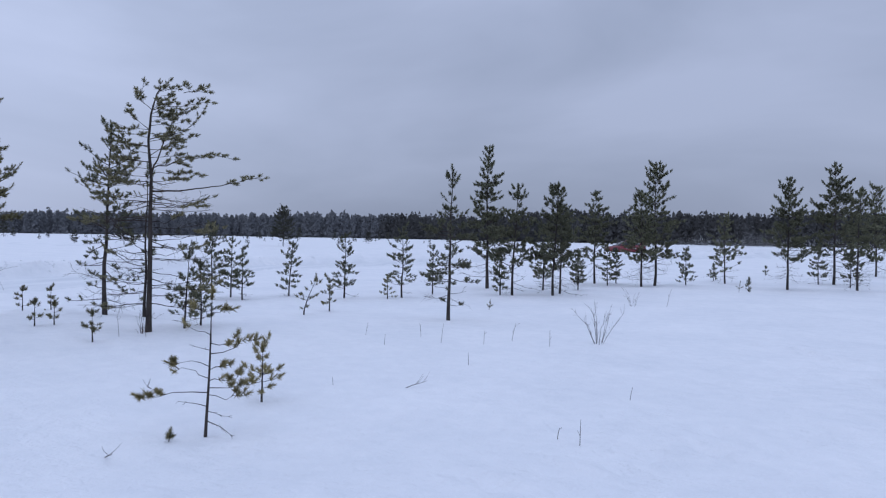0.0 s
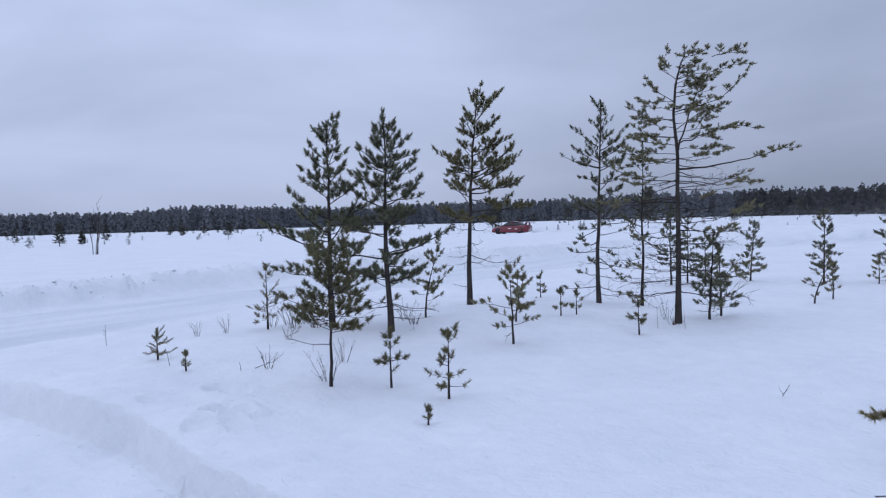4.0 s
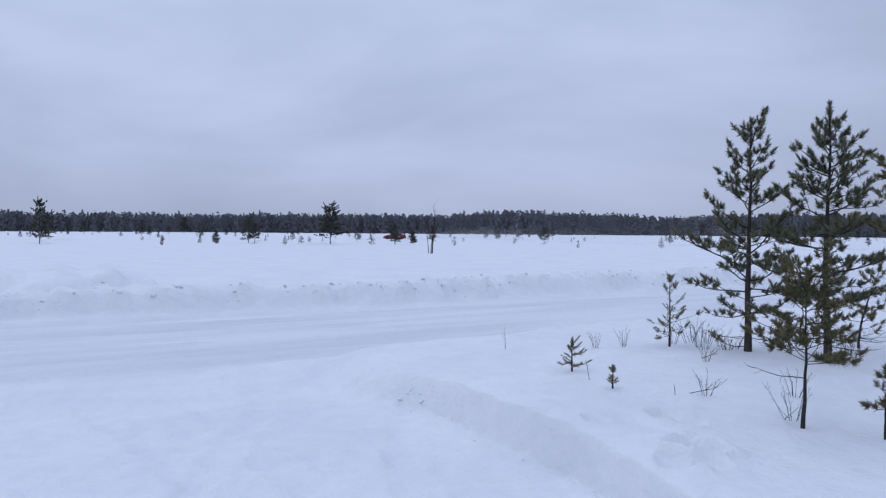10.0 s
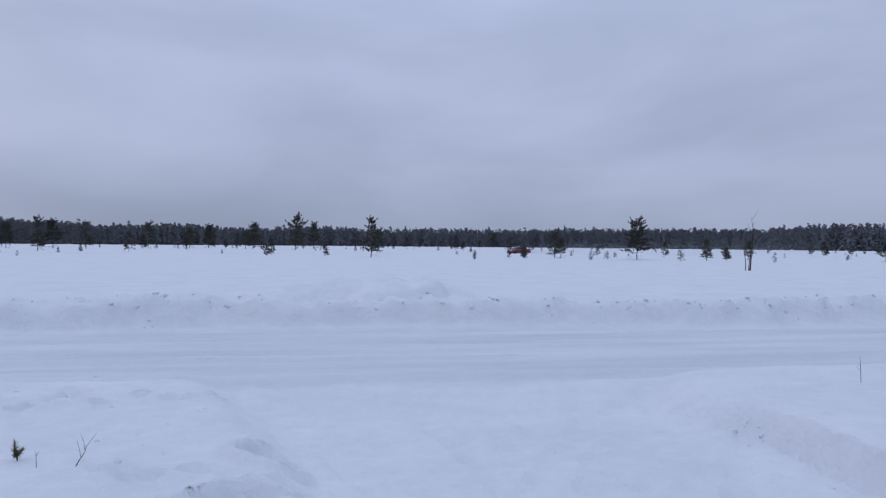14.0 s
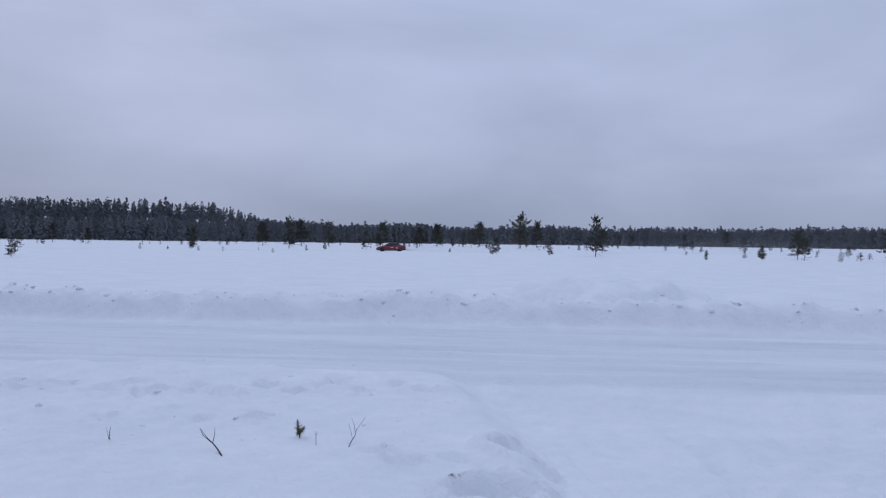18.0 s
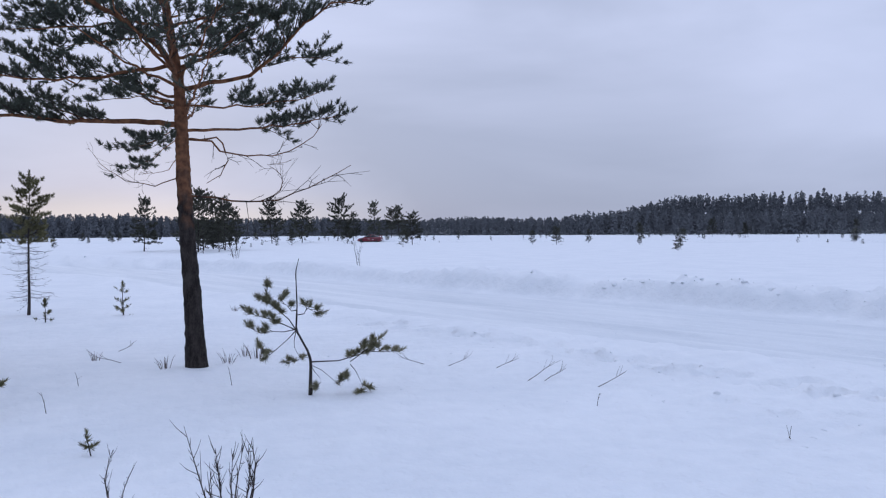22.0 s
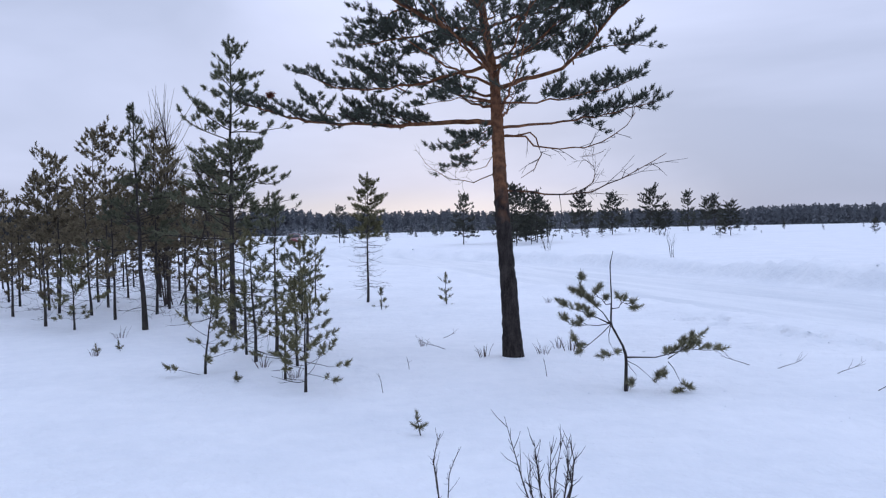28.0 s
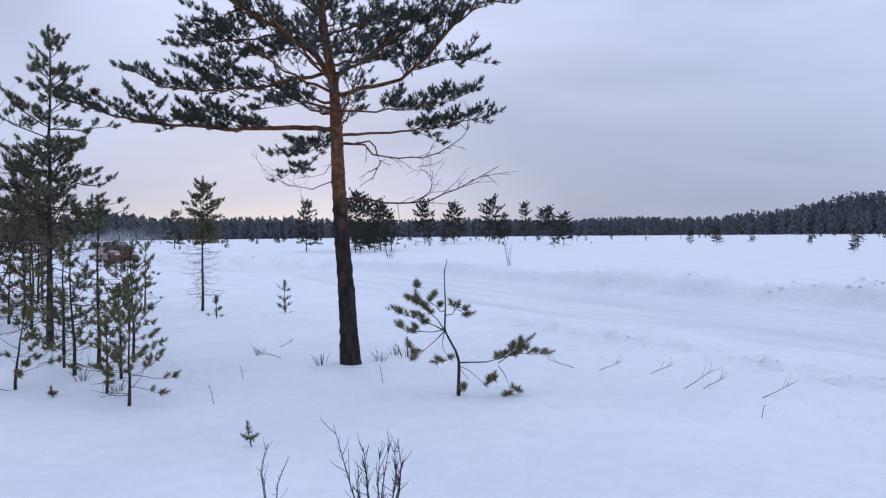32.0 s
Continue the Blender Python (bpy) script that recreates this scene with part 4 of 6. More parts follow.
def bent_pine():
    """The small crooked pine beside the old one."""
    trunk = [(0, 0), (0.01, 0.34), (-0.02, 0.44), (-0.13, 0.65), (-0.12, 0.9), (-0.13, 1.23), (-0.10, 1.36)]
    limbs = [
        ([(0.01, 0.33), (0.23, 0.31), (0.40, 0.32), (0.60, 0.38), (0.77, 0.38), (0.90, 0.35)], 0.42, 9, 0.45),
        ([(0.40, 0.32), (0.56, 0.43), (0.72, 0.54)], 0.38, 7, 0.3),
        ([(0.40, 0.29), (0.52, 0.11), (0.48, -0.01)], 0.64, 4, 0.25),
        ([(0.17, 0.30), (0.22, 0.16), (0.28, 0.08), (0.36, 0.16)], 0.68, 2, 0.2),
        ([(0.16, 0.30), (0.12, 0.15), (0.04, 0.08)], 0.77, 2, 0.2),
        ([(-0.13, 0.65), (-0.33, 0.88), (-0.45, 0.95), (-0.41, 1.07)], 0.34, 7, 0.38),
        ([(-0.13, 0.65), (-0.37, 0.78), (-0.60, 0.83)], 0.34, 9, 0.38),
        ([(-0.13, 0.66), (-0.43, 0.63), (-0.57, 0.67)], 0.51, 4, 0.3),
        ([(-0.20, 0.65), (-0.29, 0.47), (-0.43, 0.37), (-0.50, 0.50)], 0.51, 6, 0.3),
        ([(-0.13, 0.65), (-0.16, 0.5), (-0.10, 0.36), (-0.18, 0.32)], 0.68, 2, 0.25),
        ([(-0.12, 0.80), (0.0, 0.86), (0.08, 0.80)], 0.34, 6, 0.3),
        ([(-0.12, 0.85), (-0.25, 0.90), (-0.28, 0.97)], 0.34, 6, 0.3),
    ]
    return drawn("bent_pine", "small crooked pine with a bare broken leader and sparse tufts", -6.75, -11.58, (-1.0, 0.06), trunk, limbs, 0.019, GREYISH, BARK,
                 0.055, 60, 0.0065, 0.058, 9, depth=0.35, often=21.0, reach=0.16, deep=1, top=False)[1]()


def near_sapling():
    """The little yellowish pine that the walk passes closest."""
    trunk = [(0, 0), (0.01, 0.16), (0.03, 0.49), (0.04, 0.80), (0.045, 1.05), (0.05, 1.17)]
    limbs = [
        ([(0.03, 0.87), (-0.08, 0.90), (-0.18, 0.94)], 0.8, 1, 0.22),
        ([(0.03, 0.74), (-0.14, 0.79)], 2.0, 1, 0.18),
        ([(0.03, 0.60), (-0.14, 0.65), (-0.27, 0.63)], 0.85, 2, 0.24),
        ([(0.02, 0.50), (-0.13, 0.55), (-0.29, 0.56)], 0.85, 2, 0.24),
        ([(0.01, 0.38), (-0.17, 0.39), (-0.31, 0.35), (-0.51, 0.36)], 0.6, 5, 0.32),
        ([(0.0, 0.26), (-0.21, 0.32)], 2.0, 1, 0.24),
        ([(0.045, 1.04), (0.17, 1.08), (0.22, 1.12)], 0.6, 2, 0.2),
        ([(0.04, 1.04), (-0.09, 1.10)], 0.7, 1, 0.2),
        ([(0.05, 0.80), (0.20, 0.80), (0.27, 0.87)], 0.5, 6, 0.26),
        ([(0.05, 0.71), (0.20, 0.76), (0.40, 0.85)], 0.45, 8, 0.3),
        ([(0.04, 0.57), (0.17, 0.62)], 0.3, 5, 0.22),
        ([(0.04, 0.48), (0.26, 0.50), (0.32, 0.54)], 0.35, 8, 0.26),
        ([(0.03, 0.42), (0.20, 0.42), (0.34, 0.41)], 0.5, 6, 0.26),
        ([(0.03, 0.36), (0.18, 0.33), (0.34, 0.34)], 0.7, 3, 0.24),
        ([(0.02, 0.14), (0.15, 0.10), (0.27, 0.03)], 2.0, 3, 0.3),
        ([(0.02, 0.22), (0.12, 0.18), (0.19, 0.16)], 2.0, 2, 0.2),
    ]
    return drawn("pine_sapling", "little yellowish pine with tufted branch ends and dry lower twigs", -7.47, 3.31, (0.81, 0.58), trunk, limbs, 0.017, YELLOW, BARK,
                 0.055, 60, 0.0065, 0.050, 3, depth=0.6, often=19.0, reach=0.13, deep=1, category="pine sapling")[1]()


def leaning_pine():
    """The tall pine whose two thin leaders lean over, with one far-reaching bough."""
    trunk = [(0, 0), (0.02, 1.0), (0.02, 1.9), (0.03, 2.39), (-0.02, 2.9), (0.02, 3.35), (0.09, 3.62), (0.15, 3.74)]
    limbs = [
        ([(0.03, 2.39), (0.2, 2.95), (0.35, 3.35), (0.46, 3.42), (0.55, 3.45)], 0.40, 0, 0.34),
        ([(0.04, 2.16), (0.49, 2.2), (1.0, 2.3), (1.33, 2.41), (1.60, 2.44)], 0.66, 0, 0.36),
        ([(0.09, 2.5), (0.45, 2.68), (0.77, 2.78), (1.10, 2.77)], 0.5, 0, 0.24),
        ([(-0.02, 2.83), (-0.36, 2.92), (-0.55, 3.02)], 0.45, 0, 0.18),
        ([(-0.02, 3.1), (-0.28, 3.3), (-0.38, 3.45)], 0.4, 0, 0.16),
        ([(0.2, 2.95), (0.6, 3.05), (0.85, 3.30)], 0.4, 0, 0.18),
        ([(0.35, 3.4), (0.7, 3.5), (0.92, 3.52)], 0.35, 0, 0.15),
        ([(0.0, 3.4), (-0.15, 3.6), (-0.12, 3.75)], 0.35, 0, 0.13),
        ([(0.02, 2.6), (-0.35, 2.62), (-0.5, 2.75)], 0.5, 0, 0.17),
        ([(0.1, 2.7), (0.4, 2.95), (0.6, 3.0)], 0.5, 0, 0.15),
        ([(0.1, 3.7), (0.3, 3.75), (0.42, 3.85)], 0.2, 0, 0.13),
        ([(0.5, 3.68), (0.75, 3.7), (0.85, 3.72)], 0.2, 0, 0.12),
        ([(0.02, 2.3), (-0.4, 2.3), (-0.65, 2.42)], 0.55, 0, 0.17),
        ([(0.04, 2.0), (0.5, 1.95), (0.9, 2.05)], 0.7, 0, 0.17),
        ([(0.02, 2.0), (-0.35, 1.95), (-0.6, 2.0)], 0.7, 0, 0.16),
    ]
    for n in range(24):
        z, side = 2.25 + 1.4 * n / 23, 1 if n % 2 or n > 15 else -1
        far = (0.30 + 0.25 * ((n * 5) % 4) / 4) * side * (1.6 - 1.15 * n / 23)
        u = -0.02 + 0.1 * max(0.0, z - 3.4)
        limbs.append(([(u, z), (u + far * 0.5, z + 0.02), (u + far, z + 0.04)], 0.35, 0, 0.12))
    sway = random.Random(6)
    for n in range(46):
        z, side = 0.40 + 1.9 * n / 45 + sway.uniform(-0.06, 0.06), 1 if sway.random() < 0.5 else -1
        far, tilt = sway.uniform(0.35, 1.05) * side, sway.uniform(-0.14, 0.22)
        limbs.append(([(0.02, z), (far * 0.5, z + tilt * 0.3 - 0.04), (far, z + tilt)], 2.0 if n % 3 else 0.70, 5, sway.uniform(0.13, 0.22)))
    return drawn("pine_tree", "tall leaning pine with two thin yellowish leaders", -12.65, 6.24, (0.724, 0.69), trunk, limbs, 0.044, GREYISH, BARK,
                 0.070, 36, 0.0080, 0.044, 11, depth=1.0, often=14.0, reach=0.30, deep=2, rise=(-0.35, 0.35))[1]()


old_pine()
bent_pine()
near_sapling()

leaning_pine()

# the stand that the walk passes
pine("pine_tree", "slender dark pine with dry lower branches", -15.4, 7.19, 3.55, 12, NEEDLE, r=0.05, lean=(0.08, 0.05), spread=0.24, each=44, long=0.056, wide=0.0095, blunt=0.2, bare=0.42, dead=0.85, shape=0.7, per=4.6, seg=0.10, split=True, tips=0.5, keep=0.6, ratio=0.5)
pine("pine_tree", "thin pine with dry lower branches", -14.67, 7.51, 2.8, 13, NEEDLE, r=0.033, spread=0.21, bare=0.42, dead=0.85, seg=0.10, split=True, tips=0.4, keep=0.6, per=4.2)
pine("pine_tree", DARK_LABEL, -14.86, 1.94, 2.84, 14, NEEDLE, r=0.05, spread=0.34, bare=0.13, dead=0.8, shape=0.5, seg=0.10, gap=0.26, each=50, wide=0.0095, long=0.060, blunt=0.30, gaps=0.08, per=5.4, split=True, keep=0.74, ratio=0.52, leader=0.32, tips=0.4)
pine("pine_tree", "dark green young pine with a tall top shoot", -14.04, 2.44, 2.92, 15, NEEDLE, r=0.05, spread=0.28, bare=0.20, dead=0.8, shape=0.6, seg=0.10, gap=0.25, each=50, wide=0.0095, long=0.060, blunt=0.28, gaps=0.06, per=5.6, split=True, keep=0.84, ratio=0.55, leader=0.34, tips=0.3)
pine("pine_tree", "pine with a bare lower trunk and a one-sided ragged crown", -16.01, 4.88, 3.6, 16, OLIVE, r=0.055, lean=(0.2, 0.15), spread=0.27, bare=0.38, dead=0.35, shape=0.6, seg=0.085, each=42, wide=0.0105, long=0.058, blunt=0.25, gaps=0.12, split=True, sway=(0.25, 0.22), keep=0.75, per=5.0)
pine("pine_sapling", "olive young pine on a thin bare stem", -11.73, 0.66, 1.2, 17, OLIVE, r=0.022, spread=0.55, bare=0.36, dead=0.3, shape=0.45, seg=0.075, gap=0.13, low=0.30, each=46, wide=0.0070, long=0.048, blunt=0.3,
     leader=0.12, per=5.0, keep=0.66, gaps=0.03, category="pine sapling", split=True)
pine("pine_tree", "slim dark pine with dry lowest branches", -10.63, 11.38, 3.0, 18, NEEDLE, r=0.04, spread=0.22, bare=0.22, dead=0.8, seg=0.105, gap=0.25, shape=0.65, per=5.0, split=True, each=44, long=0.058, wide=0.010, leader=0.32, keep=0.75, tips=0.2)
pine("pine_tree", DARK_LABEL, -15.28, 20.12, 4.5, 19, NEEDLE, r=0.06, spread=0.21, bare=0.18, dead=0.7, seg=0.12, gap=0.24, each=30, wide=0.020, long=0.075, per=5.8, keep=0.75, blunt=0.18)

FIRST = "young pines along the first stretch"
pines([(-12.72, 6.95, 1.3, 0.1), (-12.9, 7.4, 1.1, 0), (-17.88, 11.53, 1.9, 0), (-18.07, 12.26, 1.55, 0), (-17.2, 11.9, 1.3, 0), (-17.31, 13.54, 1.45, 0.1), (-15.61, 13.84, 1.65, 0),
       (-14.76, 15.13, 1.85, 0), (-15.03, 16.85, 1.4, 0)], "sparse young pine with thin branches in snow", FIRST, spread=0.30, bare=0.12, seg=0.085, gap=0.17, each=34, wide=0.011, long=0.055, per=4.6, keep=0.75, ratio=0.5, leader=0.16, shape=0.6, blunt=0.2)
pine("pine_sapling", "bushy little yellowish pine beside a taller one", -8.11, 4.5, 0.6, 74, YELLOW, r=0.014, spread=0.46, bare=0.08, seg=0.075, gap=0.11, each=46, wide=0.0065, long=0.045, per=4.2, low=0.08,
     keep=0.7, leader=0.08, shape=0.5, blunt=0.35, category="pine sapling", group=FIRST)
pines([(-13.85, 5.11, 0.42, 0), (-16.61, 6.3, 0.45, 0), (-12.2, 5.07, 0.45, 0), (-13.69, 11.31, 0.7, 0), (-14.82, 14.61, 0.58, 0), (-12.53, 3.34, 0.95, 0),
       (-13.72, 4.21, 0.66, 0.15), (-16.65, 6.85, 0.45, 0), (-13.88, 5.43, 0.38, 0), (-14.85, 3.4, 1.05, 0.3), (-11.41, 1.15, 0.56, 0), (-10.73, 1.38, 0.62, 0), (-13.23, 10.1, 0.75, 0.3)],
      SMALL_LABEL, FIRST, needles=OLIVE, spread=0.44, bare=0.16, dead=0.5, seg=0.07, gap=0.12, each=42, wide=0.0075, long=0.048, per=3.4, low=0.14, keep=0.65, ratio=0.5, leader=0.08, deep=2, shape=0.5, blunt=0.35, gaps=0.2)
pine("pine_sapling", "small conical pine with round tufts on spread branches", -15.54, 1.24, 0.92, 71, GREYISH, spread=0.48, bare=0.12, dead=1.0, shape=0.9, seg=0.10, gap=0.15, each=40, wide=0.007, long=0.042, per=5.0,
     low=0.12, keep=0.45, gaps=0.0, green=1, deep=1, leader=0.08, category="pine sapling", group=FIRST)
pine("pine_sapling", "tiny pine with three tiers of needles above the snow", -14.19, -0.48, 0.36, 72, GREYISH, droop=0.35, spread=0.70, bare=0.05, shape=0.6, seg=0.11, each=60, wide=0.006, long=0.035, gap=0.11,
     per=4.6, low=0.1, gaps=0.0, deep=0, leader=0.10, green=3, up=0.0, category="pine sapling", group=FIRST)
pines([(-13.26, -0.36, 0.22, 0), (-10.17, 0.86, 0.15, 0)], SMALL_LABEL, FIRST, needles=GREYISH, spread=0.24, bare=0.05, seg=0.06, each=44, wide=0.006, long=0.035, gap=0.06, per=3.0, low=0.2, deep=0, leader=0.08, up=0.4)
SECOND = "young pines in the open stand"
pines([(-12.98, 17.76, 3.05, 0.1), (-12.1, 18.47, 3.1, 0), (-12.4, 19.47, 2.6, 0), (-13.41, 20.32, 2.0, 0), (-13.77, 24.84, 3.3, 0), (-11.78, 24.17, 3.15, -0.1), (-11.59, 24.86, 4.15, 0),
       (-10.43, 29.01, 2.6, 0), (-7.66, 26.19, 3.45, 0), (-7.25, 32.07, 4.6, 0), (-5.78, 27.18, 3.25, 0), (-6.93, 41.4, 4.3, 0)], "slim young pine with a dense dark crown", SECOND,
      spread=0.27, bare=0.22, dead=0.8, seg=0.125, gap=0.24, each=20, wide=0.028, long=0.080, per=5.8, gaps=0.05, shape=0.55, deep=2, keep=0.7, blunt=0.2)
pines([(-13.32, 17.69, 1.3, 0), (-13.84, 23.61, 1.25, 0), (-13.0, 24.2, 1.3, 0), (-13.21, 25.4, 1.25, 0), (-11.24, 30.28, 0.7, 0), (-8.39, 24.35, 0.45, 0), (-10.63, 35.98, 0.45, 0),
       (-7.66, 31.36, 1.55, 0), (-14.4, 22.2, 1.4, 0), (-12.9, 21.7, 1.2, 0), (-11.0, 26.3, 1.3, 0), (-6.4, 30.1, 1.4, 0)], "low young pine half in the snow", SECOND,
      spread=0.32, bare=0.1, seg=0.09, gap=0.16, each=20, wide=0.020, long=0.06, deep=2, leader=0.14, keep=0.8, shape=0.6, blunt=0.2)

# the stand beside the old pine
THIRD = "pines of the thick stand"
pine("pine_tree", "tall dark pine at the edge of the thick stand", -0.99, -15.89, 4.76, 31, NEEDLE, r=0.06, spread=0.25, bare=0.28, dead=0.9, shape=0.65, seg=0.10, gap=0.24, each=46, wide=0.012, long=0.062, split=True, per=5.2, gaps=0.08, keep=0.66, leader=0.30, tips=0.3)
pine("pine_tree", "dark pine with a straight bare stem", 0.81, -16.44, 3.85, 32, NEEDLE, r=0.055, spread=0.23, bare=0.33, dead=0.8, seg=0.105, each=40, wide=0.013, long=0.065, split=True, keep=0.7, leader=0.30)
pine("pine_tree", "pine with a flat tufted top and dry whorls below", -1.94, -21.36, 2.95, 33, OLIVE, r=0.035, spread=0.19, bare=0.50, dead=1.0, per=6, shape=0.7, gaps=0.05, seg=0.09, gap=0.14, each=32,
     wide=0.012, long=0.06, split=True, keep=0.85, blunt=0.3)
pine("pine_tree", "slender dark pine among saplings", -2.5, -13.66, 2.1, 34, NEEDLE, r=0.028, spread=0.31, inner=0.5, bare=0.25, dead=0.6, seg=0.10, gap=0.24, each=44, wide=0.010, long=0.06, split=True, per=4.4, keep=0.65, leader=0.26)
pines([(-2.35, -13.33, 1.6, 0), (-2.75, -14.2, 1.5, 0), (-1.6, -14.9, 1.7, 0), (-0.31, -22.68, 1.5, 0), (-1.5, -17.9, 1.5, 0)],
      "slim young pine with loose green branches", THIRD, needles=OLIVE, spread=0.38, inner=0.5, bare=0.16, dead=0.7, seg=0.09, gap=0.22, each=36, wide=0.010, long=0.055, blunt=0.2, shape=0.6, per=3.8, keep=0.55, gaps=0.1, leader=0.18, ratio=0.45)
pines([(-3.53, -11.62, 0.98, 0), (-3.0, -13.0, 1.1, 0), (-2.0, -13.9, 1.0, 0), (-3.11, -12.22, 0.8, 0), (-2.04, -12.52, 0.92, -0.15), (-2.64, -19.56, 0.45, 0), (2.19, -16.56, 1.2, 0)], SMALL_LABEL, THIRD,
      needles=OLIVE, spread=0.52, bare=0.12, dead=0.6, seg=0.08, gap=0.15, each=42, wide=0.009, long=0.052, blunt=0.3, shape=0.55, per=4.0, low=0.06, keep=0.6, ratio=0.45, leader=0.15, inner=0.5)
rows = [(2.15, -17.8, 2.65, 0), (3.98, -20.66, 4.25, 0), (4.96, -19.95, 3.6, 0.1), (4.3, -19.3, 3.35, 0), (2.19, -20.06, 3.6, 0.1), (0.66, -17.68, 2.6, 0), (0.22, -18.02, 1.9, 0)]
spot = np.random.RandomState(8)
while len(rows) < 84:
    a, d = radians(spot.uniform(203, 228)), 16 + 24 * spot.rand()
    x, y = -6.03 - math.sin(a) * d, -3.84 + math.cos(a) * d
    if math.degrees(a) < 207 and d > 25 or any(math.hypot(x - q[0], y - q[1]) < 0.75 for q in rows):
        continue
    rows.append((x, y, spot.uniform(2.4, 4.3) if spot.rand() < 0.62 else spot.uniform(0.9, 1.9), 0.0))
pines(rows, "slim pine of a thick stand with a bare lower stem", THIRD, needles=BROWNISH, spread=0.24, bare=0.26, dead=0.8, seg=0.13, gap=0.25, each=13, wide=0.032, long=0.08, r=0.032, shape=0.55, per=5.0, gaps=0.08, deep=2, keep=0.60, blunt=0.22)


# ---- far pines on the open bog ----
def far_pines():
    kinds = ((0.14, 0.46, 0.4), (0.12, 0.36, 0.55), (0.14, 0.52, 0.4), (0.08, 0.38, 0.6), (0.26, 0.45, 0.4))
    made = []
    spots = [(-98.2, -3.32, 4.3, 0), (-93.1, -33.4, 4.4, 2), (-101.5, -13.0, 2.85, 1), (-97.9, -16.2, 1.5, 3), (-98.6, -22.2, 0.8, 3), (-103.9, 4.6, 2.4, 1), (-104.5, 6.9, 1.4, 3),
             (-159, 29.5, 1.7, 3), (-124.6, 0.6, 2.1, 1), (-164.3, -75.4, 6.7, 2), (-199, -86, 6.3, 4), (-196, -115, 5.5, 0), (-203, -125, 5.1, 1), (-218, -113, 6.6, 4),
             (-184, -100, 3.7, 1), (-88.4, -44.3, 1.2, 3), (-86.3, -19.7, 0.65, 3), (-93.4, -15.5, 1.5, 3), (-96.4, -17.7, 0.9, 1), (-102.8, 6.8, 1.5, 3), (-88.3, -93.8, 1.9, 1)]
    spots += [(-141.6, -129.4, 5.2, 0), (-142.8, -119, 5.4, 4), (-143.1, -111.4, 5.3, 1), (-105.6, -82.7, 1.1, 3), (-167, -113.6, 5.4, 2), (-178, -109.6, 4.6, 0), (-180, -105.6, 5.2, 4),
              (-180, -93.7, 5.6, 1), (-95.7, 4.0, 2.2, 1), (-41, -61, 1.35, 3), (-96.3, -102.8, 1.9, 1), (-2.8, -76.7, 5.4, 1), (-3.7, -90.7, 5.3, 1), (-5.3, -104.1, 5.1, 1),
              (-1.6, -85.5, 5.0, 1), (-4.6, -98, 4.8, 1), (-5.0, -84, 5.0, 1), (-6.1, -82, 3.6, 1), (-4.6, -76, 3.0, 3), (-3.4, -72, 2.4, 1), (-3.0, -83.5, 5.4, 1)]
    spots += [(-11.6, -131.6, 6.3, 4), (-16.7, -136.5, 6.4, 0), (-26.4, -166.4, 8.1, 2), (-29.8, -167.8, 5.7, 3), (-31.9, -154, 7.3, 1), (-53.9, -250.6, 8.6, 4), (-54.9, -242.7, 8.9, 4),
              (-100.9, -107.3, 3.2, 1), (2.2, -81.3, 4.8, 1), (-332, -62, 6.0, 0), (-166, -29, 2.7, 1)]
    rng = np.random.RandomState(17)
    while len(spots) < 240:
        a, d = radians(rng.uniform(20, 205)), rng.uniform(92, 290)
        x, y = -6 - math.sin(a) * d, -3.3 + math.cos(a) * d
        if abs(float(line_distance(np.array(x), np.array(y), TRACK_LINE)[0])) > 6 and abs(float(line_distance(np.array(x), np.array(y), ROAD_LINE)[0])) > 6:
            spots.append((x, y, rng.uniform(0.4, 2.2) if rng.rand() < 0.82 else rng.uniform(2.2, 5.0), rng.randint(5)))
    for x, y, h, kind in spots:
        if len(made) < 5:
            bare, spread, shape = kinds[len(made)]
            kind = len(made)
            ob = pine("pine_tree", "lone pine far out on the snowy bog", x, y, h, 60 + kind, FAR_NEEDLE, r=0.014 * h, spread=spread, bare=bare, shape=shape, seg=0.050 * h, gap=0.075 * h, each=12, wide=0.018 * h,
                      long=0.034 * h, per=5.0, gaps=0.18, low=0.06, deep=2, keep=0.7, leader=0.04 * h, dead=0.5, blunt=0.35, bend=0.012, group="lone pines on the bog")
            made.append((ob, h))
            continue
        ob, h0 = made[kind]
        copy_thing(ob, pose(x, y, float(height(x, y)), 0, 0, rng.uniform(0, 360)) @ Matrix.Scale(h / h0, 4))


far_pines()


def far_saplings():
    """Scattered little pines that just clear the snow of the bog."""
    made = [pine("pine_sapling", "little dark pine scattered far out on the bog", -90.0, -8.0 + 9 * k, 1.0, 90 + k, FAR_NEEDLE, r=0.014, spread=spread, bare=0.05, shape=0.5, seg=0.06, gap=0.10, each=12, wide=0.020,
                 long=0.036, per=4.4, gaps=0.2, deep=2, keep=0.6, leader=0.06, blunt=0.35, bend=0.015, category="pine sapling", group="little pines on the bog") for k, spread in enumerate((0.40, 0.52, 0.34))]
    rng = np.random.RandomState(29)
    for n in range(150):
        a, d = radians(rng.uniform(25, 200)), 80 + 150 * rng.rand() ** 0.8
        x, y = -6 - math.sin(a) * d, -3.3 + math.cos(a) * d
        if min(abs(float(line_distance(np.array(x), np.array(y), way)[0])) for way in (TRACK_LINE, ROAD_LINE)) > 5:
            copy_thing(made[n % 3], pose(x, y, float(height(x, y)), 0, 0, rng.uniform(0, 360)) @ Matrix.Scale(rng.uniform(0.35, 1.15), 4))


far_saplings()


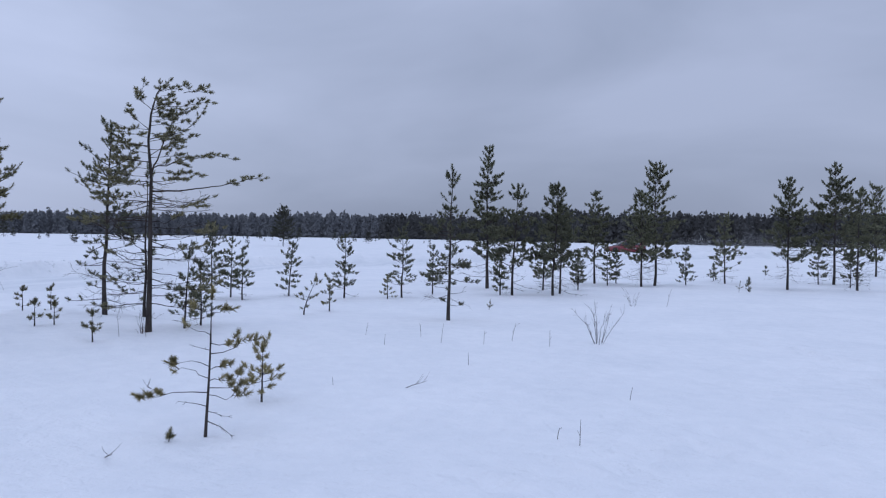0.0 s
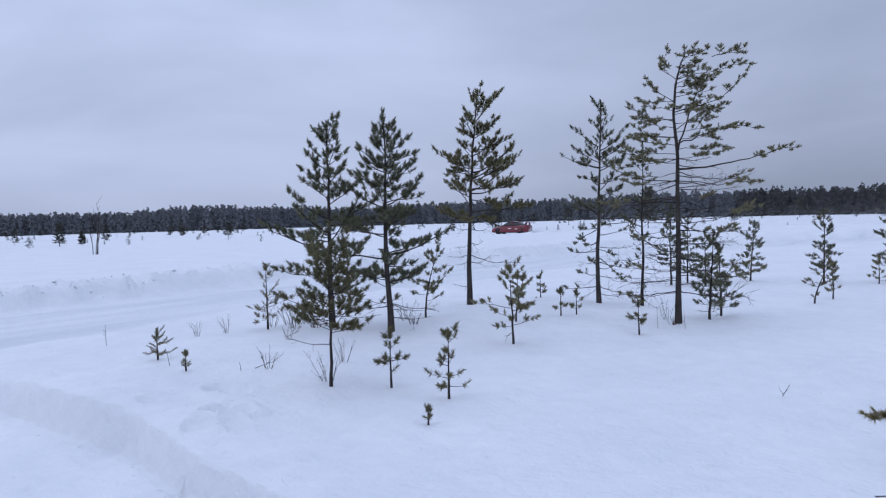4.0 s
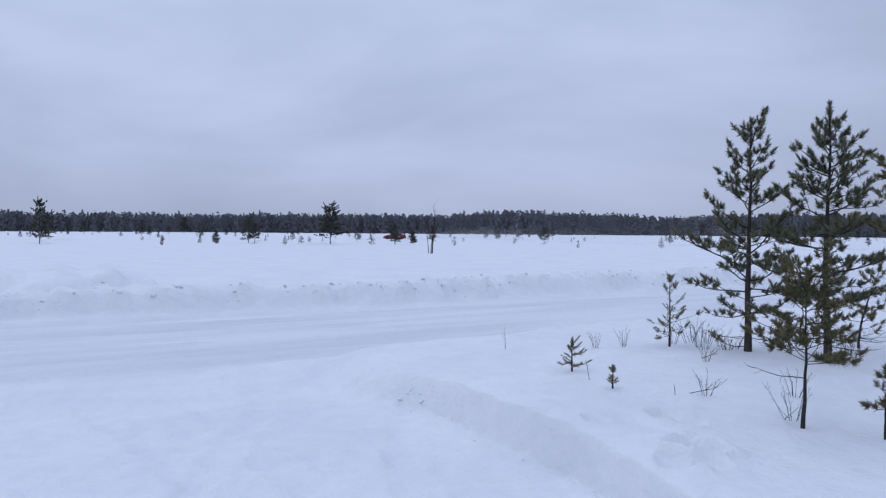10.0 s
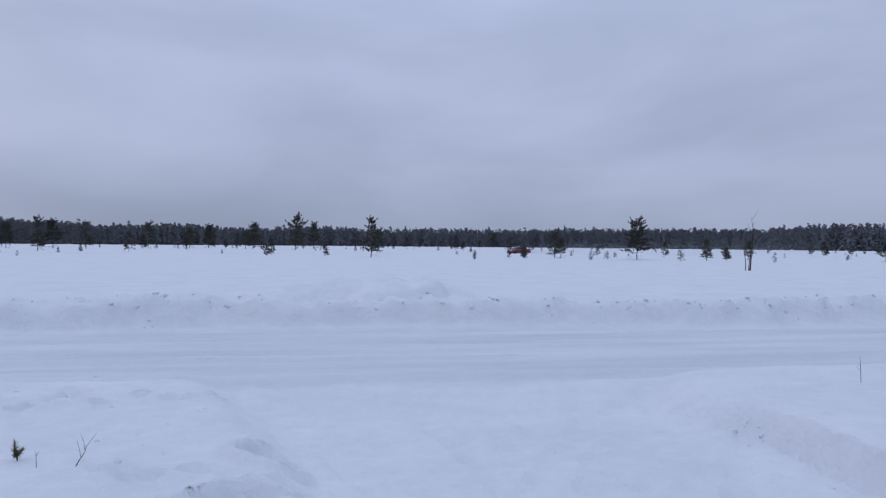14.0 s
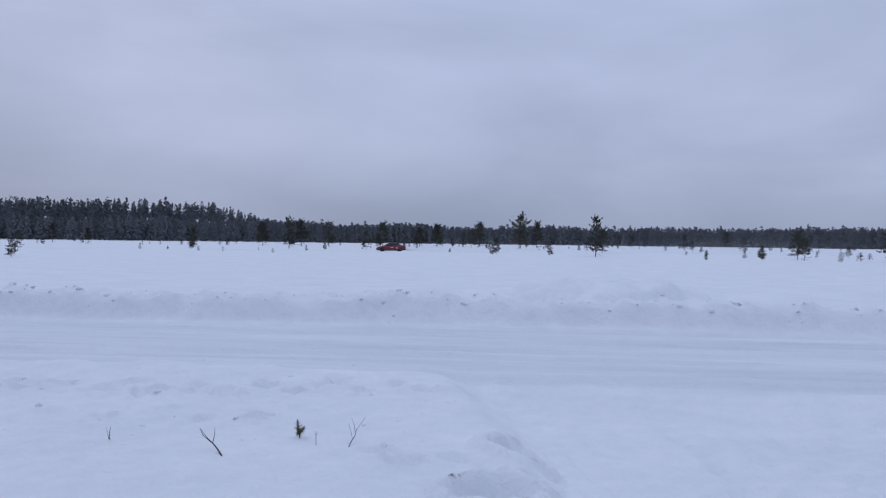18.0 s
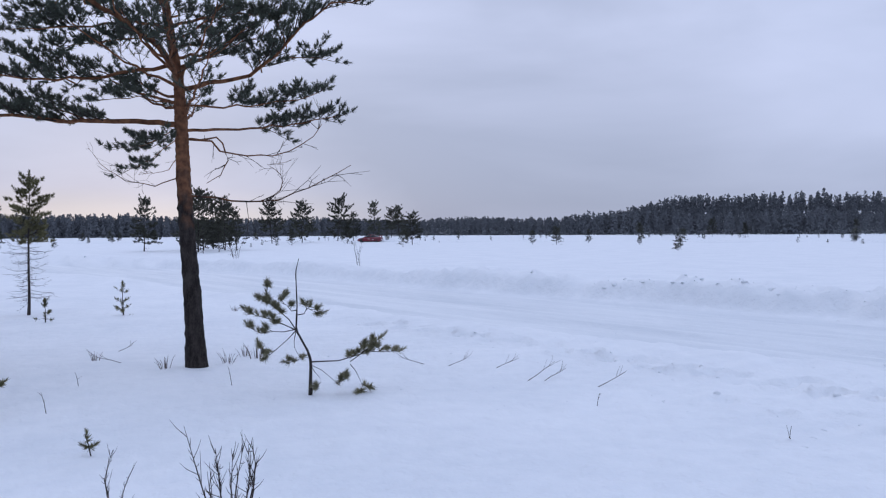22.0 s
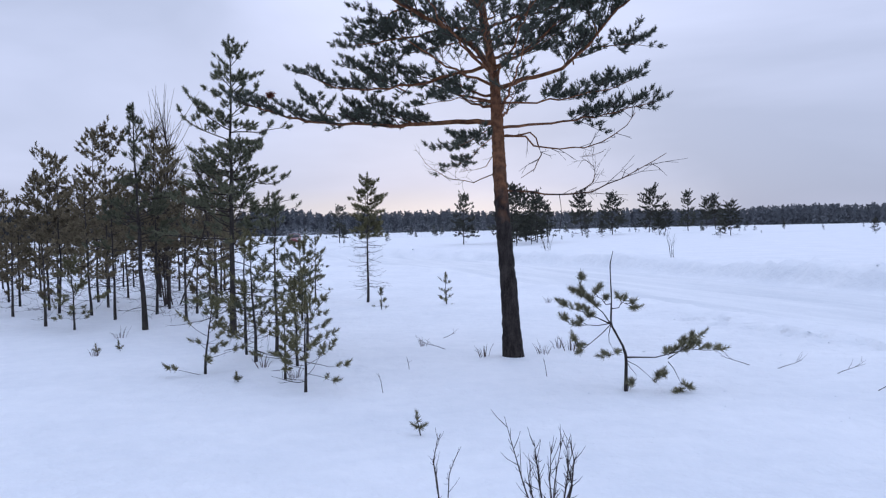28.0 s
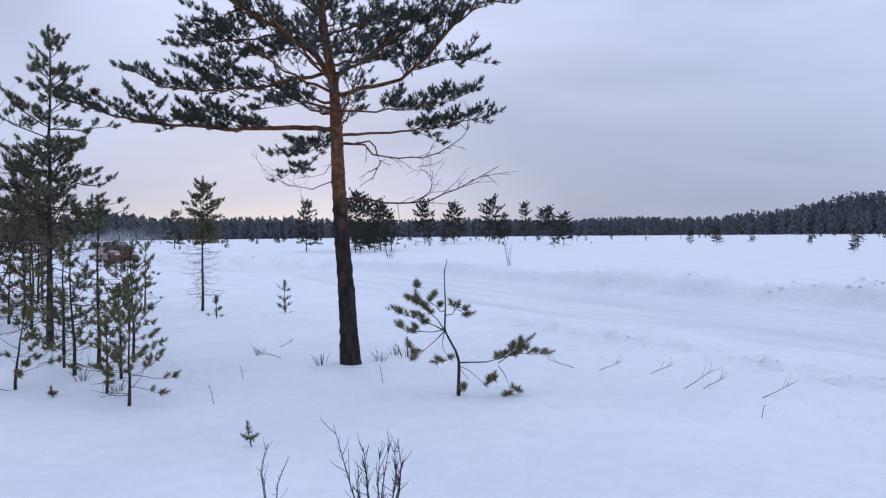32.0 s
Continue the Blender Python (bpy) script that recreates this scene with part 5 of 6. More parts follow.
# ---- the woods round the bog ----
WOOD_AZ = [-30, 0, 15, 30, 38, 47, 63, 66, 77, 84, 95, 110, 120, 130, 145, 156, 166, 178, 187, 198, 215, 240, 330]
WOOD_FAR = [200, 210, 220, 260, 320, 370, 410, 420, 400, 420, 430, 420, 400, 385, 380, 400, 430, 420, 400, 340, 280, 240, 200]
WOOD_HIGH = [10.5, 10.5, 10.8, 11.2, 12, 12.6, 12.6, 11.6, 14.0, 12.2, 11.2, 11.2, 11.2, 11.4, 12.0, 11.6, 10.2, 10.8, 12.0, 11.5, 10.5, 10, 10.5]


def woods():
    rng = np.random.RandomState(23)
    n = 13000
    az = np.where(rng.rand(n) < 0.9, rng.uniform(-12, 222, n), rng.uniform(222, 348, n))
    far = np.interp(az, WOOD_AZ, WOOD_FAR) + 75 * rng.rand(n) ** 1.3
    a = np.radians(az)
    x, y = -6 - np.sin(a) * far, -3.3 + np.cos(a) * far
    z = height(x, y)
    h = np.interp(az, WOOD_AZ, WOOD_HIGH) * np.where(rng.rand(n) < 0.03, rng.uniform(0.92, 1.06, n), rng.uniform(0.66, 0.95, n)) * (1 + 0.10 * waves(az, az * 0.2, 9.0, 31))
    wide = h * rng.uniform(0.15, 0.27, n)
    # trees past 330 m take the base colour with more painted haze
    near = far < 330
    for name, pick, mat, label in (("far_woods", ~near, HAZED_WOODS, "belt of far conifer woods painted haze-grey round the snowy bog"), ("pine_woods", near, NEAR_WOODS, "dark edge of pine woods behind the bog")):
        shape = Shape()
        m = int(pick.sum())
        foot = np.stack([x, y, z - 0.2], -1)[pick]
        high, reach = h[pick], wide[pick]
        # ragged crowns: small sprays, widest in the middle of the crown, round-topped for pines and pointed for spruces
        blades = 64
        u = 0.10 + 0.90 * rng.rand(m, blades)
        blunt = np.where(rng.rand(m) < 0.3, 0.9, 0.5)[:, None]
        turn, out = rng.uniform(0, 6.283, (m, blades)), np.sqrt(rng.rand(m, blades)) * (1.03 - u) ** blunt * reach[:, None]
        mid = foot[:, None] + np.stack([np.cos(turn) * out, np.sin(turn) * out, u * high[:, None] * 0.98], -1)
        face = a[pick][:, None] + rng.normal(0, 0.9, (m, blades))
        flat = np.stack([np.cos(face), np.sin(face), 0 * face], -1)
        size = (0.075 * high)[:, None, None] * (1.15 - 0.55 * u)[..., None]
        tilt = np.stack([0.35 * rng.normal(size=(m, blades)), 0.35 * rng.normal(size=(m, blades)), 1 + 0 * u], -1)
        left, right = rng.uniform(0.5, 1.3, (2, m, blades, 1))
        shape.add(np.stack([mid - flat * left * size - tilt * rng.uniform(0.1, 0.8, (m, blades, 1)) * size, mid + flat * right * size - tilt * rng.uniform(0.1, 0.8, (m, blades, 1)) * size, mid + tilt * rng.uniform(0.5, 1.1, (m, blades, 1)) * size], 2),
                  tris=np.arange(m * blades * 3).reshape(-1, 3))
        for way in (0.0, 1.57):
            side = np.stack([np.cos(a[pick] + way), np.sin(a[pick] + way), 0 * a[pick]], -1) * (0.02 * high)[:, None]
            up = np.stack([0 * high, 0 * high, 0.6 * high], -1)
            shape.add(np.stack([foot - side, foot + side, foot + side + up, foot - side + up], 1), quads=np.arange(4 * m).reshape(-1, 4))
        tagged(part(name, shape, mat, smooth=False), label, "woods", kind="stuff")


woods()
build_clods()


# ---- the rally car ----
def paint(name, colour, rough, metal=0.0, coat=0.0):
    m = material(name, tuple(c * 0.85 for c in colour), colour, rough, 0.8, metal=metal)
    m.node_tree.nodes["Principled BSDF"].inputs["Coat Weight"].default_value = coat
    return m


RED = paint("red_car_paint", (0.165, 0.007, 0.018), 0.35, 0.0, 0.5)
GLASS = paint("dark_car_glass", (0.015, 0.018, 0.022), 0.08)
BLACK = paint("black_rubber", (0.015, 0.015, 0.016), 0.7)
RIM = paint("white_rim", (0.55, 0.55, 0.56), 0.4)
WHITE = paint("white_decal", (0.75, 0.76, 0.78), 0.5)
LAMP = paint("headlamp_glass", (0.7, 0.72, 0.75), 0.12)
TAIL = paint("red_lamp_glass", (0.35, 0.01, 0.012), 0.15)


def loft(stations, bm=None):
    """A closed hull through rectangles with rounded shoulders: (x, half-width below, half-width above, z below, z above)."""
    bm = bm or bmesh.new()
    rings = []
    for x, wb, wt, zb, zt in stations:
        k = 0.18 * (zt - zb)
        pts = [(-wb, zb), (-wb * 1.02, zb + k), (-wt, zt - k), (-wt * 0.86, zt), (wt * 0.86, zt), (wt, zt - k), (wb * 1.02, zb + k), (wb, zb)]
        rings.append([bm.verts.new((x, y, z)) for y, z in pts])
    for p, q in zip(rings[:-1], rings[1:]):
        for i in range(8):
            bm.faces.new((p[i], p[(i + 1) % 8], q[(i + 1) % 8], q[i]))
    bm.faces.new(rings[0])
    bm.faces.new(list(reversed(rings[-1])))
    bmesh.ops.recalc_face_normals(bm, faces=bm.faces)
    return bm


def box(x0, x1, y0, y1, z0, z1, bevel=0.0):
    bm = bmesh.new()
    bmesh.ops.create_cube(bm, size=1)
    bmesh.ops.transform(bm, matrix=Matrix.Translation(((x0 + x1) / 2, (y0 + y1) / 2, (z0 + z1) / 2)) @ Matrix.Diagonal((x1 - x0, y1 - y0, z1 - z0, 1)), verts=bm.verts)
    if bevel:
        bmesh.ops.bevel(bm, geom=bm.edges[:], offset=bevel, segments=2, affect="EDGES")
    return bm


def drum(x, y, z, r, wide):
    bm = bmesh.new()
    bmesh.ops.create_cone(bm, cap_ends=True, segments=24, radius1=r, radius2=r, depth=wide)
    bmesh.ops.bevel(bm, geom=[e for e in bm.edges if len(e.link_faces) == 2 and any(len(f.verts) > 4 for f in e.link_faces)], offset=min(0.03, wide * 0.2), segments=2, affect="EDGES")
    bmesh.ops.transform(bm, matrix=Matrix.Translation((x, y, z)) @ Matrix.Rotation(radians(90), 4, "X"), verts=bm.verts)
    return bm


def rally_car():
    """A four-door rally saloon, its front towards +x."""
    car = new("rally_car")
    tagged(car, "red rally saloon with a rear wing driving on snow", "car")
    body = part("body", loft([(-2.18, 0.70, 0.74, 0.32, 0.86), (-2.10, 0.80, 0.82, 0.24, 0.97), (-1.45, 0.86, 0.87, 0.20, 0.99), (-0.6, 0.87, 0.88, 0.18, 0.95), (0.6, 0.87, 0.88, 0.18, 0.93),
                               (1.2, 0.86, 0.85, 0.19, 0.87), (1.85, 0.82, 0.78, 0.20, 0.76), (2.10, 0.74, 0.68, 0.24, 0.66), (2.20, 0.64, 0.60, 0.30, 0.56)]), RED, car)
    part("cabin", loft([(-1.62, 0.72, 0.60, 0.93, 0.985), (-0.95, 0.76, 0.57, 0.93, 1.34), (-0.30, 0.77, 0.58, 0.92, 1.42), (0.25, 0.77, 0.57, 0.92, 1.38), (1.02, 0.75, 0.62, 0.87, 0.93)]), GLASS, car,
         "dark tinted cabin glass")
    part("roof", loft([(-0.98, 0.55, 0.50, 1.325, 1.365), (-0.30, 0.57, 0.53, 1.40, 1.44), (0.22, 0.56, 0.50, 1.365, 1.405)]), RED, car)
    for side in (-1, 1):
        part("pillar", box(-0.42, -0.34, side * 0.665 - 0.105, side * 0.665 + 0.105, 0.93, 1.38, 0.02), RED, car)
        part("mirror", box(0.62, 0.75, side * 0.90 - 0.09, side * 0.90 + 0.09, 0.93, 1.05, 0.03), RED, car)
        part("door_decal", box(-0.30, 0.10, side * 0.888 - 0.008, side * 0.888 + 0.008, 0.60, 0.68), WHITE, car, "small white decal on the door")
        part("rear_decal", box(-1.0, -0.72, side * 0.888 - 0.008, side * 0.888 + 0.008, 0.52, 0.62), WHITE, car, "small white decal behind the door")
        part("door_handle", box(-0.62, -0.46, side * 0.89 - 0.02, side * 0.89 + 0.02, 0.80, 0.83, 0.008), BLACK, car)
        part("headlight", box(2.02, 2.16, side * 0.52 - 0.15, side * 0.52 + 0.15, 0.54, 0.66, 0.03), LAMP, car, "clear headlamp")
        part("tail_light", box(-2.18, -2.10, side * 0.58 - 0.14, side * 0.58 + 0.14, 0.74, 0.88, 0.02), TAIL, car, "red rear lamp")
        part("wing_strut", box(-2.05, -1.85, side * 0.55 - 0.02, side * 0.55 + 0.02, 0.96, 1.24, 0.008), RED, car)
        for x in (-1.30, 1.32):
            wheel = part("wheel", drum(x, side * 0.77, 0.31, 0.20, 0.20), RIM, car, "white rally wheel")
            part("tyre", drum(x, side * 0.76, 0.31, 0.315, 0.19), BLACK, wheel, "black studded tyre")
            part("wheel_arch", drum(x, side * 0.80, 0.34, 0.38, 0.15), BLACK, car)
    part("wing", box(-2.22, -1.86, -0.76, 0.76, 1.22, 1.27, 0.02), RED, car, "red rear wing")
    part("front_bumper", box(2.02, 2.24, -0.66, 0.66, 0.22, 0.44, 0.05), RED, car)
    part("grille", box(2.16, 2.255, -0.42, 0.42, 0.28, 0.40, 0.01), BLACK, car, "black front air intake")
    part("rear_bumper", box(-2.25, -2.06, -0.72, 0.72, 0.26, 0.52, 0.05), RED, car)
    part("bonnet_scoop", box(0.95, 1.35, -0.24, 0.24, 0.83, 0.925, 0.03), BLACK, car)
    part("side_skirt", box(-1.0, 1.0, -0.90, 0.90, 0.16, 0.24, 0.02), BLACK, car)
    return car


def snow_spray():
    """The snow that the wheels throw up: thousands of loose flakes in a plume that trails and thins out backwards."""
    rng = np.random.RandomState(41)
    n = 9000
    back = 16 * rng.rand(n) ** 1.6
    at = np.stack([-back, rng.normal(0, 0.5 + 0.10 * back), np.abs(rng.normal(0, 0.35 + 0.07 * back)) + 0.05], -1)
    a, b = rng.normal(0, 0.022, (n, 3)), rng.normal(0, 0.022, (n, 3))
    shape = Shape()
    shape.add(np.stack([at, at + a, at + b], 1), tris=np.arange(3 * n).reshape(-1, 3))
    ob = part("snow_spray", shape, CLOD, smooth=False)
    return tagged(ob, "plume of loose snow thrown up behind the driving car", "snow spray")


def snow_dust(big, n, seed):
    """A drifting puff of the finest snow, left hanging over the track behind the car."""
    rng = np.random.RandomState(seed)
    at = rng.normal(0, 1, (n, 3)) * (5.0 + big, 1.2 + big, 0.5 + 0.4 * big)
    at[:, 2] = np.abs(at[:, 2]) + 0.05
    a, b = rng.normal(0, 0.020, (2, n, 3))
    shape = Shape()
    shape.add(np.stack([at, at + a, at + b], 1), tris=np.arange(3 * n).reshape(-1, 3))
    ob = part("snow_dust", shape, CLOD, smooth=False)
    return tagged(ob, "thin veil of drifting snow dust hanging over the track", "snow dust", "snow dust behind the car")


car = rally_car()
spray = snow_spray()
DUST = [(lag, snow_dust(big, n, 300 + k)) for k, (lag, big, n) in enumerate(((1.0, 0.6, 8000), (1.9, 1.0, 10000), (2.9, 1.5, 13000), (4.0, 2.0, 14000), (5.2, 2.6, 14000)))]


# ---- shrubs, stalks and litter on the snow ----
def birch_shrub(label, x, y, h, seed, stems=5, spread=0.5, r=0.006, name="birch_shrub", category="shrub", twigs=6):
    """Bare stems that fan out of one foot, each with fine side twigs."""
    rng = np.random.RandomState(seed)
    ob = empty(name, x, y)
    for n in range(stems):
        shape = Shape()
        a, out = rng.uniform(0, 6.283), spread * rng.uniform(0.35, 1.0)
        top = h * rng.uniform(0.6, 1.05)
        foot = np.array([math.cos(a), math.sin(a), 0]) * 0.05 * h
        tip = np.array([math.cos(a) * out * h, math.sin(a) * out * h, top])
        mid = foot + (tip - foot) * 0.45 + (0, 0, 0.08 * h) + rng.normal(0, 0.05 * h, 3)
        foot[2] = -0.08
        line = np.array([foot, foot + (mid - foot) * 0.5 + rng.normal(0, 0.01 * h, 3), mid, mid + (tip - mid) * 0.5 + rng.normal(0, 0.02 * h, 3), tip])
        shape.tube(line, r * np.array([1, 0.85, 0.65, 0.45, 0.2]), 5)
        for _ in range(twigs):
            f = rng.uniform(0.25, 0.95) * 4
            k = min(int(f), 3)
            p = line[k] + (line[k + 1] - line[k]) * (f - k)
            w = line[k + 1] - line[k]
            go = w / np.linalg.norm(w) + rng.normal(0, 0.55, 3)
            long = h * rng.uniform(0.04, 0.15)
            q = p + go * long * 0.6
            shape.tube([p, q, q + (go + (0, 0, 0.5)) * long * 0.35], r * np.array([0.4, 0.3, 0.15]), 3, False)
        part("stem", shape, TWIG, ob)
    return tagged(ob, label, category)


def stalk(x, y, h, seed, lean=0.25, name="dry_stalk", label="thin dry stalk poking out of the snow"):
    rng = np.random.RandomState(seed)
    ob = empty(name, x, y)
    shape = Shape()
    a = rng.uniform(0, 6.283)
    tip = np.array([math.cos(a) * lean * h, math.sin(a) * lean * h, h])
    shape.tube([(0, 0, -0.05), tip * 0.5 + (0, 0, 0.04 * h), tip], [0.0035, 0.0028, 0.0014], 4)
    for _ in range(rng.randint(0, 4)):
        p = tip * rng.uniform(0.35, 0.9)
        shape.tube([p, p + np.array([*rng.normal(0, 0.5, 2), 0.7]) * h * 0.25], [0.002, 0.001], 3, False)
    part("stem", shape, DEAD, ob)
    return tagged(ob, label, "stalk", "dry stalks")


def stick(x, y, long, turn, seed, label="dry twig lying on the snow", fork=True, r=0.0045):
    rng = np.random.RandomState(seed)
    long = long * 0.72
    ob = empty("fallen_twig", x, y, None, turn)
    shape = Shape()
    line = np.array([(-long / 2, 0, -0.01), (-long * 0.15, rng.normal(0, 0.04) * long, 0.10 * long), (long * 0.2, rng.normal(0, 0.05) * long, 0.21 * long), (long / 2, rng.normal(0, 0.06) * long, 0.32 * long)])
    shape.tube(line, r * np.array([1, 0.8, 0.6, 0.3]), 5)
    part("stem", shape, DEAD, ob)
    if fork:
        for s in (-1, 1, 1):
            side = Shape()
            p = line[1] + (line[3] - line[1]) * rng.uniform(0.2, 0.8)
            side.tube([p, p + (long * 0.18, s * long * rng.uniform(0.05, 0.16), 0.05), p + (long * 0.3, s * long * 0.2, 0.10)], r * np.array([0.5, 0.35, 0.2]), 3, False)
            part("side_twig", side, DEAD, ob)
    return tagged(ob, label, "twig", "twigs on the snow")


def heath_clump(x, y, size, seed, label="low brown heath tuft poking out of the snow"):
    rng = np.random.RandomState(seed)
    ob = empty("heath_tuft", x, y)
    shape = Shape()
    for _ in range(14):
        a, out = rng.uniform(0, 6.283), size * rng.uniform(0.1, 1.0)
        p = np.array([math.cos(a) * out * 0.4, math.sin(a) * out * 0.4, -0.02])
        q = np.array([math.cos(a) * out, math.sin(a) * out, size * rng.uniform(0.3, 1.0)])
        shape.tube([p, (p + q) / 2 + (0, 0, 0.15 * size), q], [0.003, 0.0025, 0.0015], 3, False)
    tagged(part("heath_growth", shape, HEATH, ob), kind="stuff")
    return tagged(ob, label, "heath tuft", "heath tufts")


birch_shrub("bare birch shrub with fine upright twigs", -6.96, 10.15, 0.66, 1, 9, 0.7, 0.004, twigs=10)
birch_shrub("bare young birch shoots in the snow", -6.02, -8.0, 0.60, 2, 9, 0.42, 0.0058, twigs=18)
birch_shrub("single bare birch shoot with side twigs", -5.39, -8.35, 0.48, 3, 3, 0.3, 0.0042, twigs=12)
birch_shrub("bare birch bush beyond the road bank", -11.8, -41.6, 1.3, 4, 5, 0.25, 0.010)
birch_shrub("bare bush far across the road", -6.0, -42.0, 1.0, 14, 8, 0.45, 0.010)
birch_shrub("bare two-stemmed birch alone on the bog", -63.1, 4.0, 3.5, 5, 4, 0.09, 0.03, "birch_tree", "birch tree", twigs=14)
birch_shrub("tall bare birch behind the thick pine stand", 2.6, -20.9, 4.4, 6, 7, 0.18, 0.018, "birch_tree", "birch tree", twigs=90)
for n, (x, y, h) in enumerate(((-15.68, 0.3, 0.22), (-15.76, 0.72, 0.28), (-15.79, 1.63, 0.42), (-15.36, 1.55, 0.45), (-15.1, 1.5, 0.36), (-12.84, 0.4, 0.26), (-12.0, 0.75, 0.4), (-9.06, 16.7, 0.5),
                               (-14.7, 3.0, 0.4), (-13.0, 6.4, 0.35),
                               (-15.75, 1.38, 0.30), (-15.99, 1.77, 0.34), (-15.68, 1.82, 0.28), (-15.38, 1.86, 0.34), (-15.09, 1.89, 0.30), (-14.25, 1.10, 0.20), (-12.70, 1.20, 0.30))):
    birch_shrub("low tangle of bare brown shrub twigs", x, y, h * 0.9, 20 + n, 7, 0.75, 0.0026, "low_shrub", twigs=9)
for n, (x, y, h) in enumerate(((-9.5, 9.03, 0.22), (-8.92, 8.76, 0.3), (-7.51, 7.41, 0.16), (-8.08, 9.44, 0.28), (-4.7, 4.8, 0.22), (-4.93, 4.85, 0.1), (-8.05, 5.49, 0.1), (-5.01, 6.58, 0.12),
                               (-8.43, 17.2, 0.45), (-9.48, 8.09, 0.16), (-15.99, -0.82, 0.28), (-13.73, -0.43, 0.2), (-12.94, 0.14, 0.1), (-12.4, 5.6, 0.3), (-12.2, 5.9, 0.25), (-4.41, -12.82, 0.15),
                               (-4.35, -11.62, 0.2), (-11.02, -7.45, 0.12), (-9.38, -10.59, 0.12), (-6.0, -12.3, 0.2), (-8.3, 9.0, 0.2), (-7.4, 9.4, 0.25), (-10.3, 8.6, 0.2))):
    stalk(x, y, h, 40 + n)
for n, (x, y, long, turn) in enumerate(((-8.15, -13.2, 0.5, 10), (-8.7, -13.1, 0.4, 185), (-9.2, -12.75, 0.5, 195), (-9.37, -11.95, 0.72, 200), (-9.5, -11.9, 0.45, 200), (-9.95, -11.4, 0.6, 192),
                                        (-7.21, 5.91, 0.35, 40), (-7.35, 2.35, 0.45, -20), (-11.2, -7.22, 0.4, 200), (-4.5, -14.1, 0.55, 10), (-4.57, -15.1, 0.5, 130), (-9.27, 3.99, 0.3, -50),
                                        (-12.84, 0.35, 0.45, 30), (-14.4, 1.2, 0.4, 15), (-10.2, -8.9, 0.12, 40), (-11.9, 0.62, 0.5, -30))):
    stick(x, y, long, turn, 70 + n)
stick(-10.42, -7.95, 0.38, 250, 95, "dark crooked dead twig standing in the snow", True, 0.008)
for n, (x, y, size) in enumerate(((-5.22, -13.62, 0.20), (-5.95, -13.9, 0.18), (-6.3, -14.3, 0.22), (-6.15, -14.5, 0.16), (-4.3, -14.5, 0.12), (-11.22, -5.47, 0.08), (-11.05, -5.35, 0.07), (-14.3, 2.9, 0.16),
                                  (-12.6, 6.1, 0.14), (-15.0, 1.75, 0.18), (-3.2, -12.3, 0.16), (-2.6, -12.9, 0.16), (0.74, -15.53, 0.2), (0.08, -13.71, 0.14), (-6.02, -20.7, 0.14))):
    heath_clump(x, y, size, 110 + n)


def tuft(x, y, h, seed, label="tiny pine shoot poking out of the snow", lean=0.0):
    """One or two needled shoots that just clear the snow."""
    t = Tree(seed)
    t.trunk.tube([(0, 0, -0.06), (lean * 0.5, 0, h * 0.5), (lean, 0, h)], [0.006, 0.005, 0.003], 5)
    t.shoot((lean * 0.6, 0, h * 0.6), (lean * 2, 0, 1), h * 0.5)
    t.shoot((lean * 0.3, 0, h * 0.35), (0.8, 0.3, 0.5), h * 0.4)
    t.shoot((lean * 0.3, 0, h * 0.35), (-0.8, 0.1, 0.6), h * 0.35)
    return t.done("pine_shoot", label, x, y, OLIVE, BARK, 70, 0.045, 0.007, category="pine shoot", group="pine shoots in the snow")


for n, (x, y, h) in enumerate(((-4.99, -10.07, 0.17), (-7.55, 3.0, 0.09), (-11.14, -7.71, 0.12), (-11.41, 14.07, 0.2), (-2.65, -12.05, 0.08), (-0.06, -14.15, 0.12),
                                   (0.1, -13.85, 0.13), (-3.86, -20.52, 0.3), (-8.6, 24.0, 0.3))):
    tuft(x, y, h, 130 + n, lean=0.05)
pine("pine_sapling", "sparse little pine with thin spread branches", -3.86, -20.52, 0.68, 151, OLIVE, spread=0.42, bare=0.05, seg=0.09, gap=0.14, each=26, wide=0.010, per=3.6, deep=1, keep=0.5, leader=0.1,
     category="pine sapling", group=THIRD)


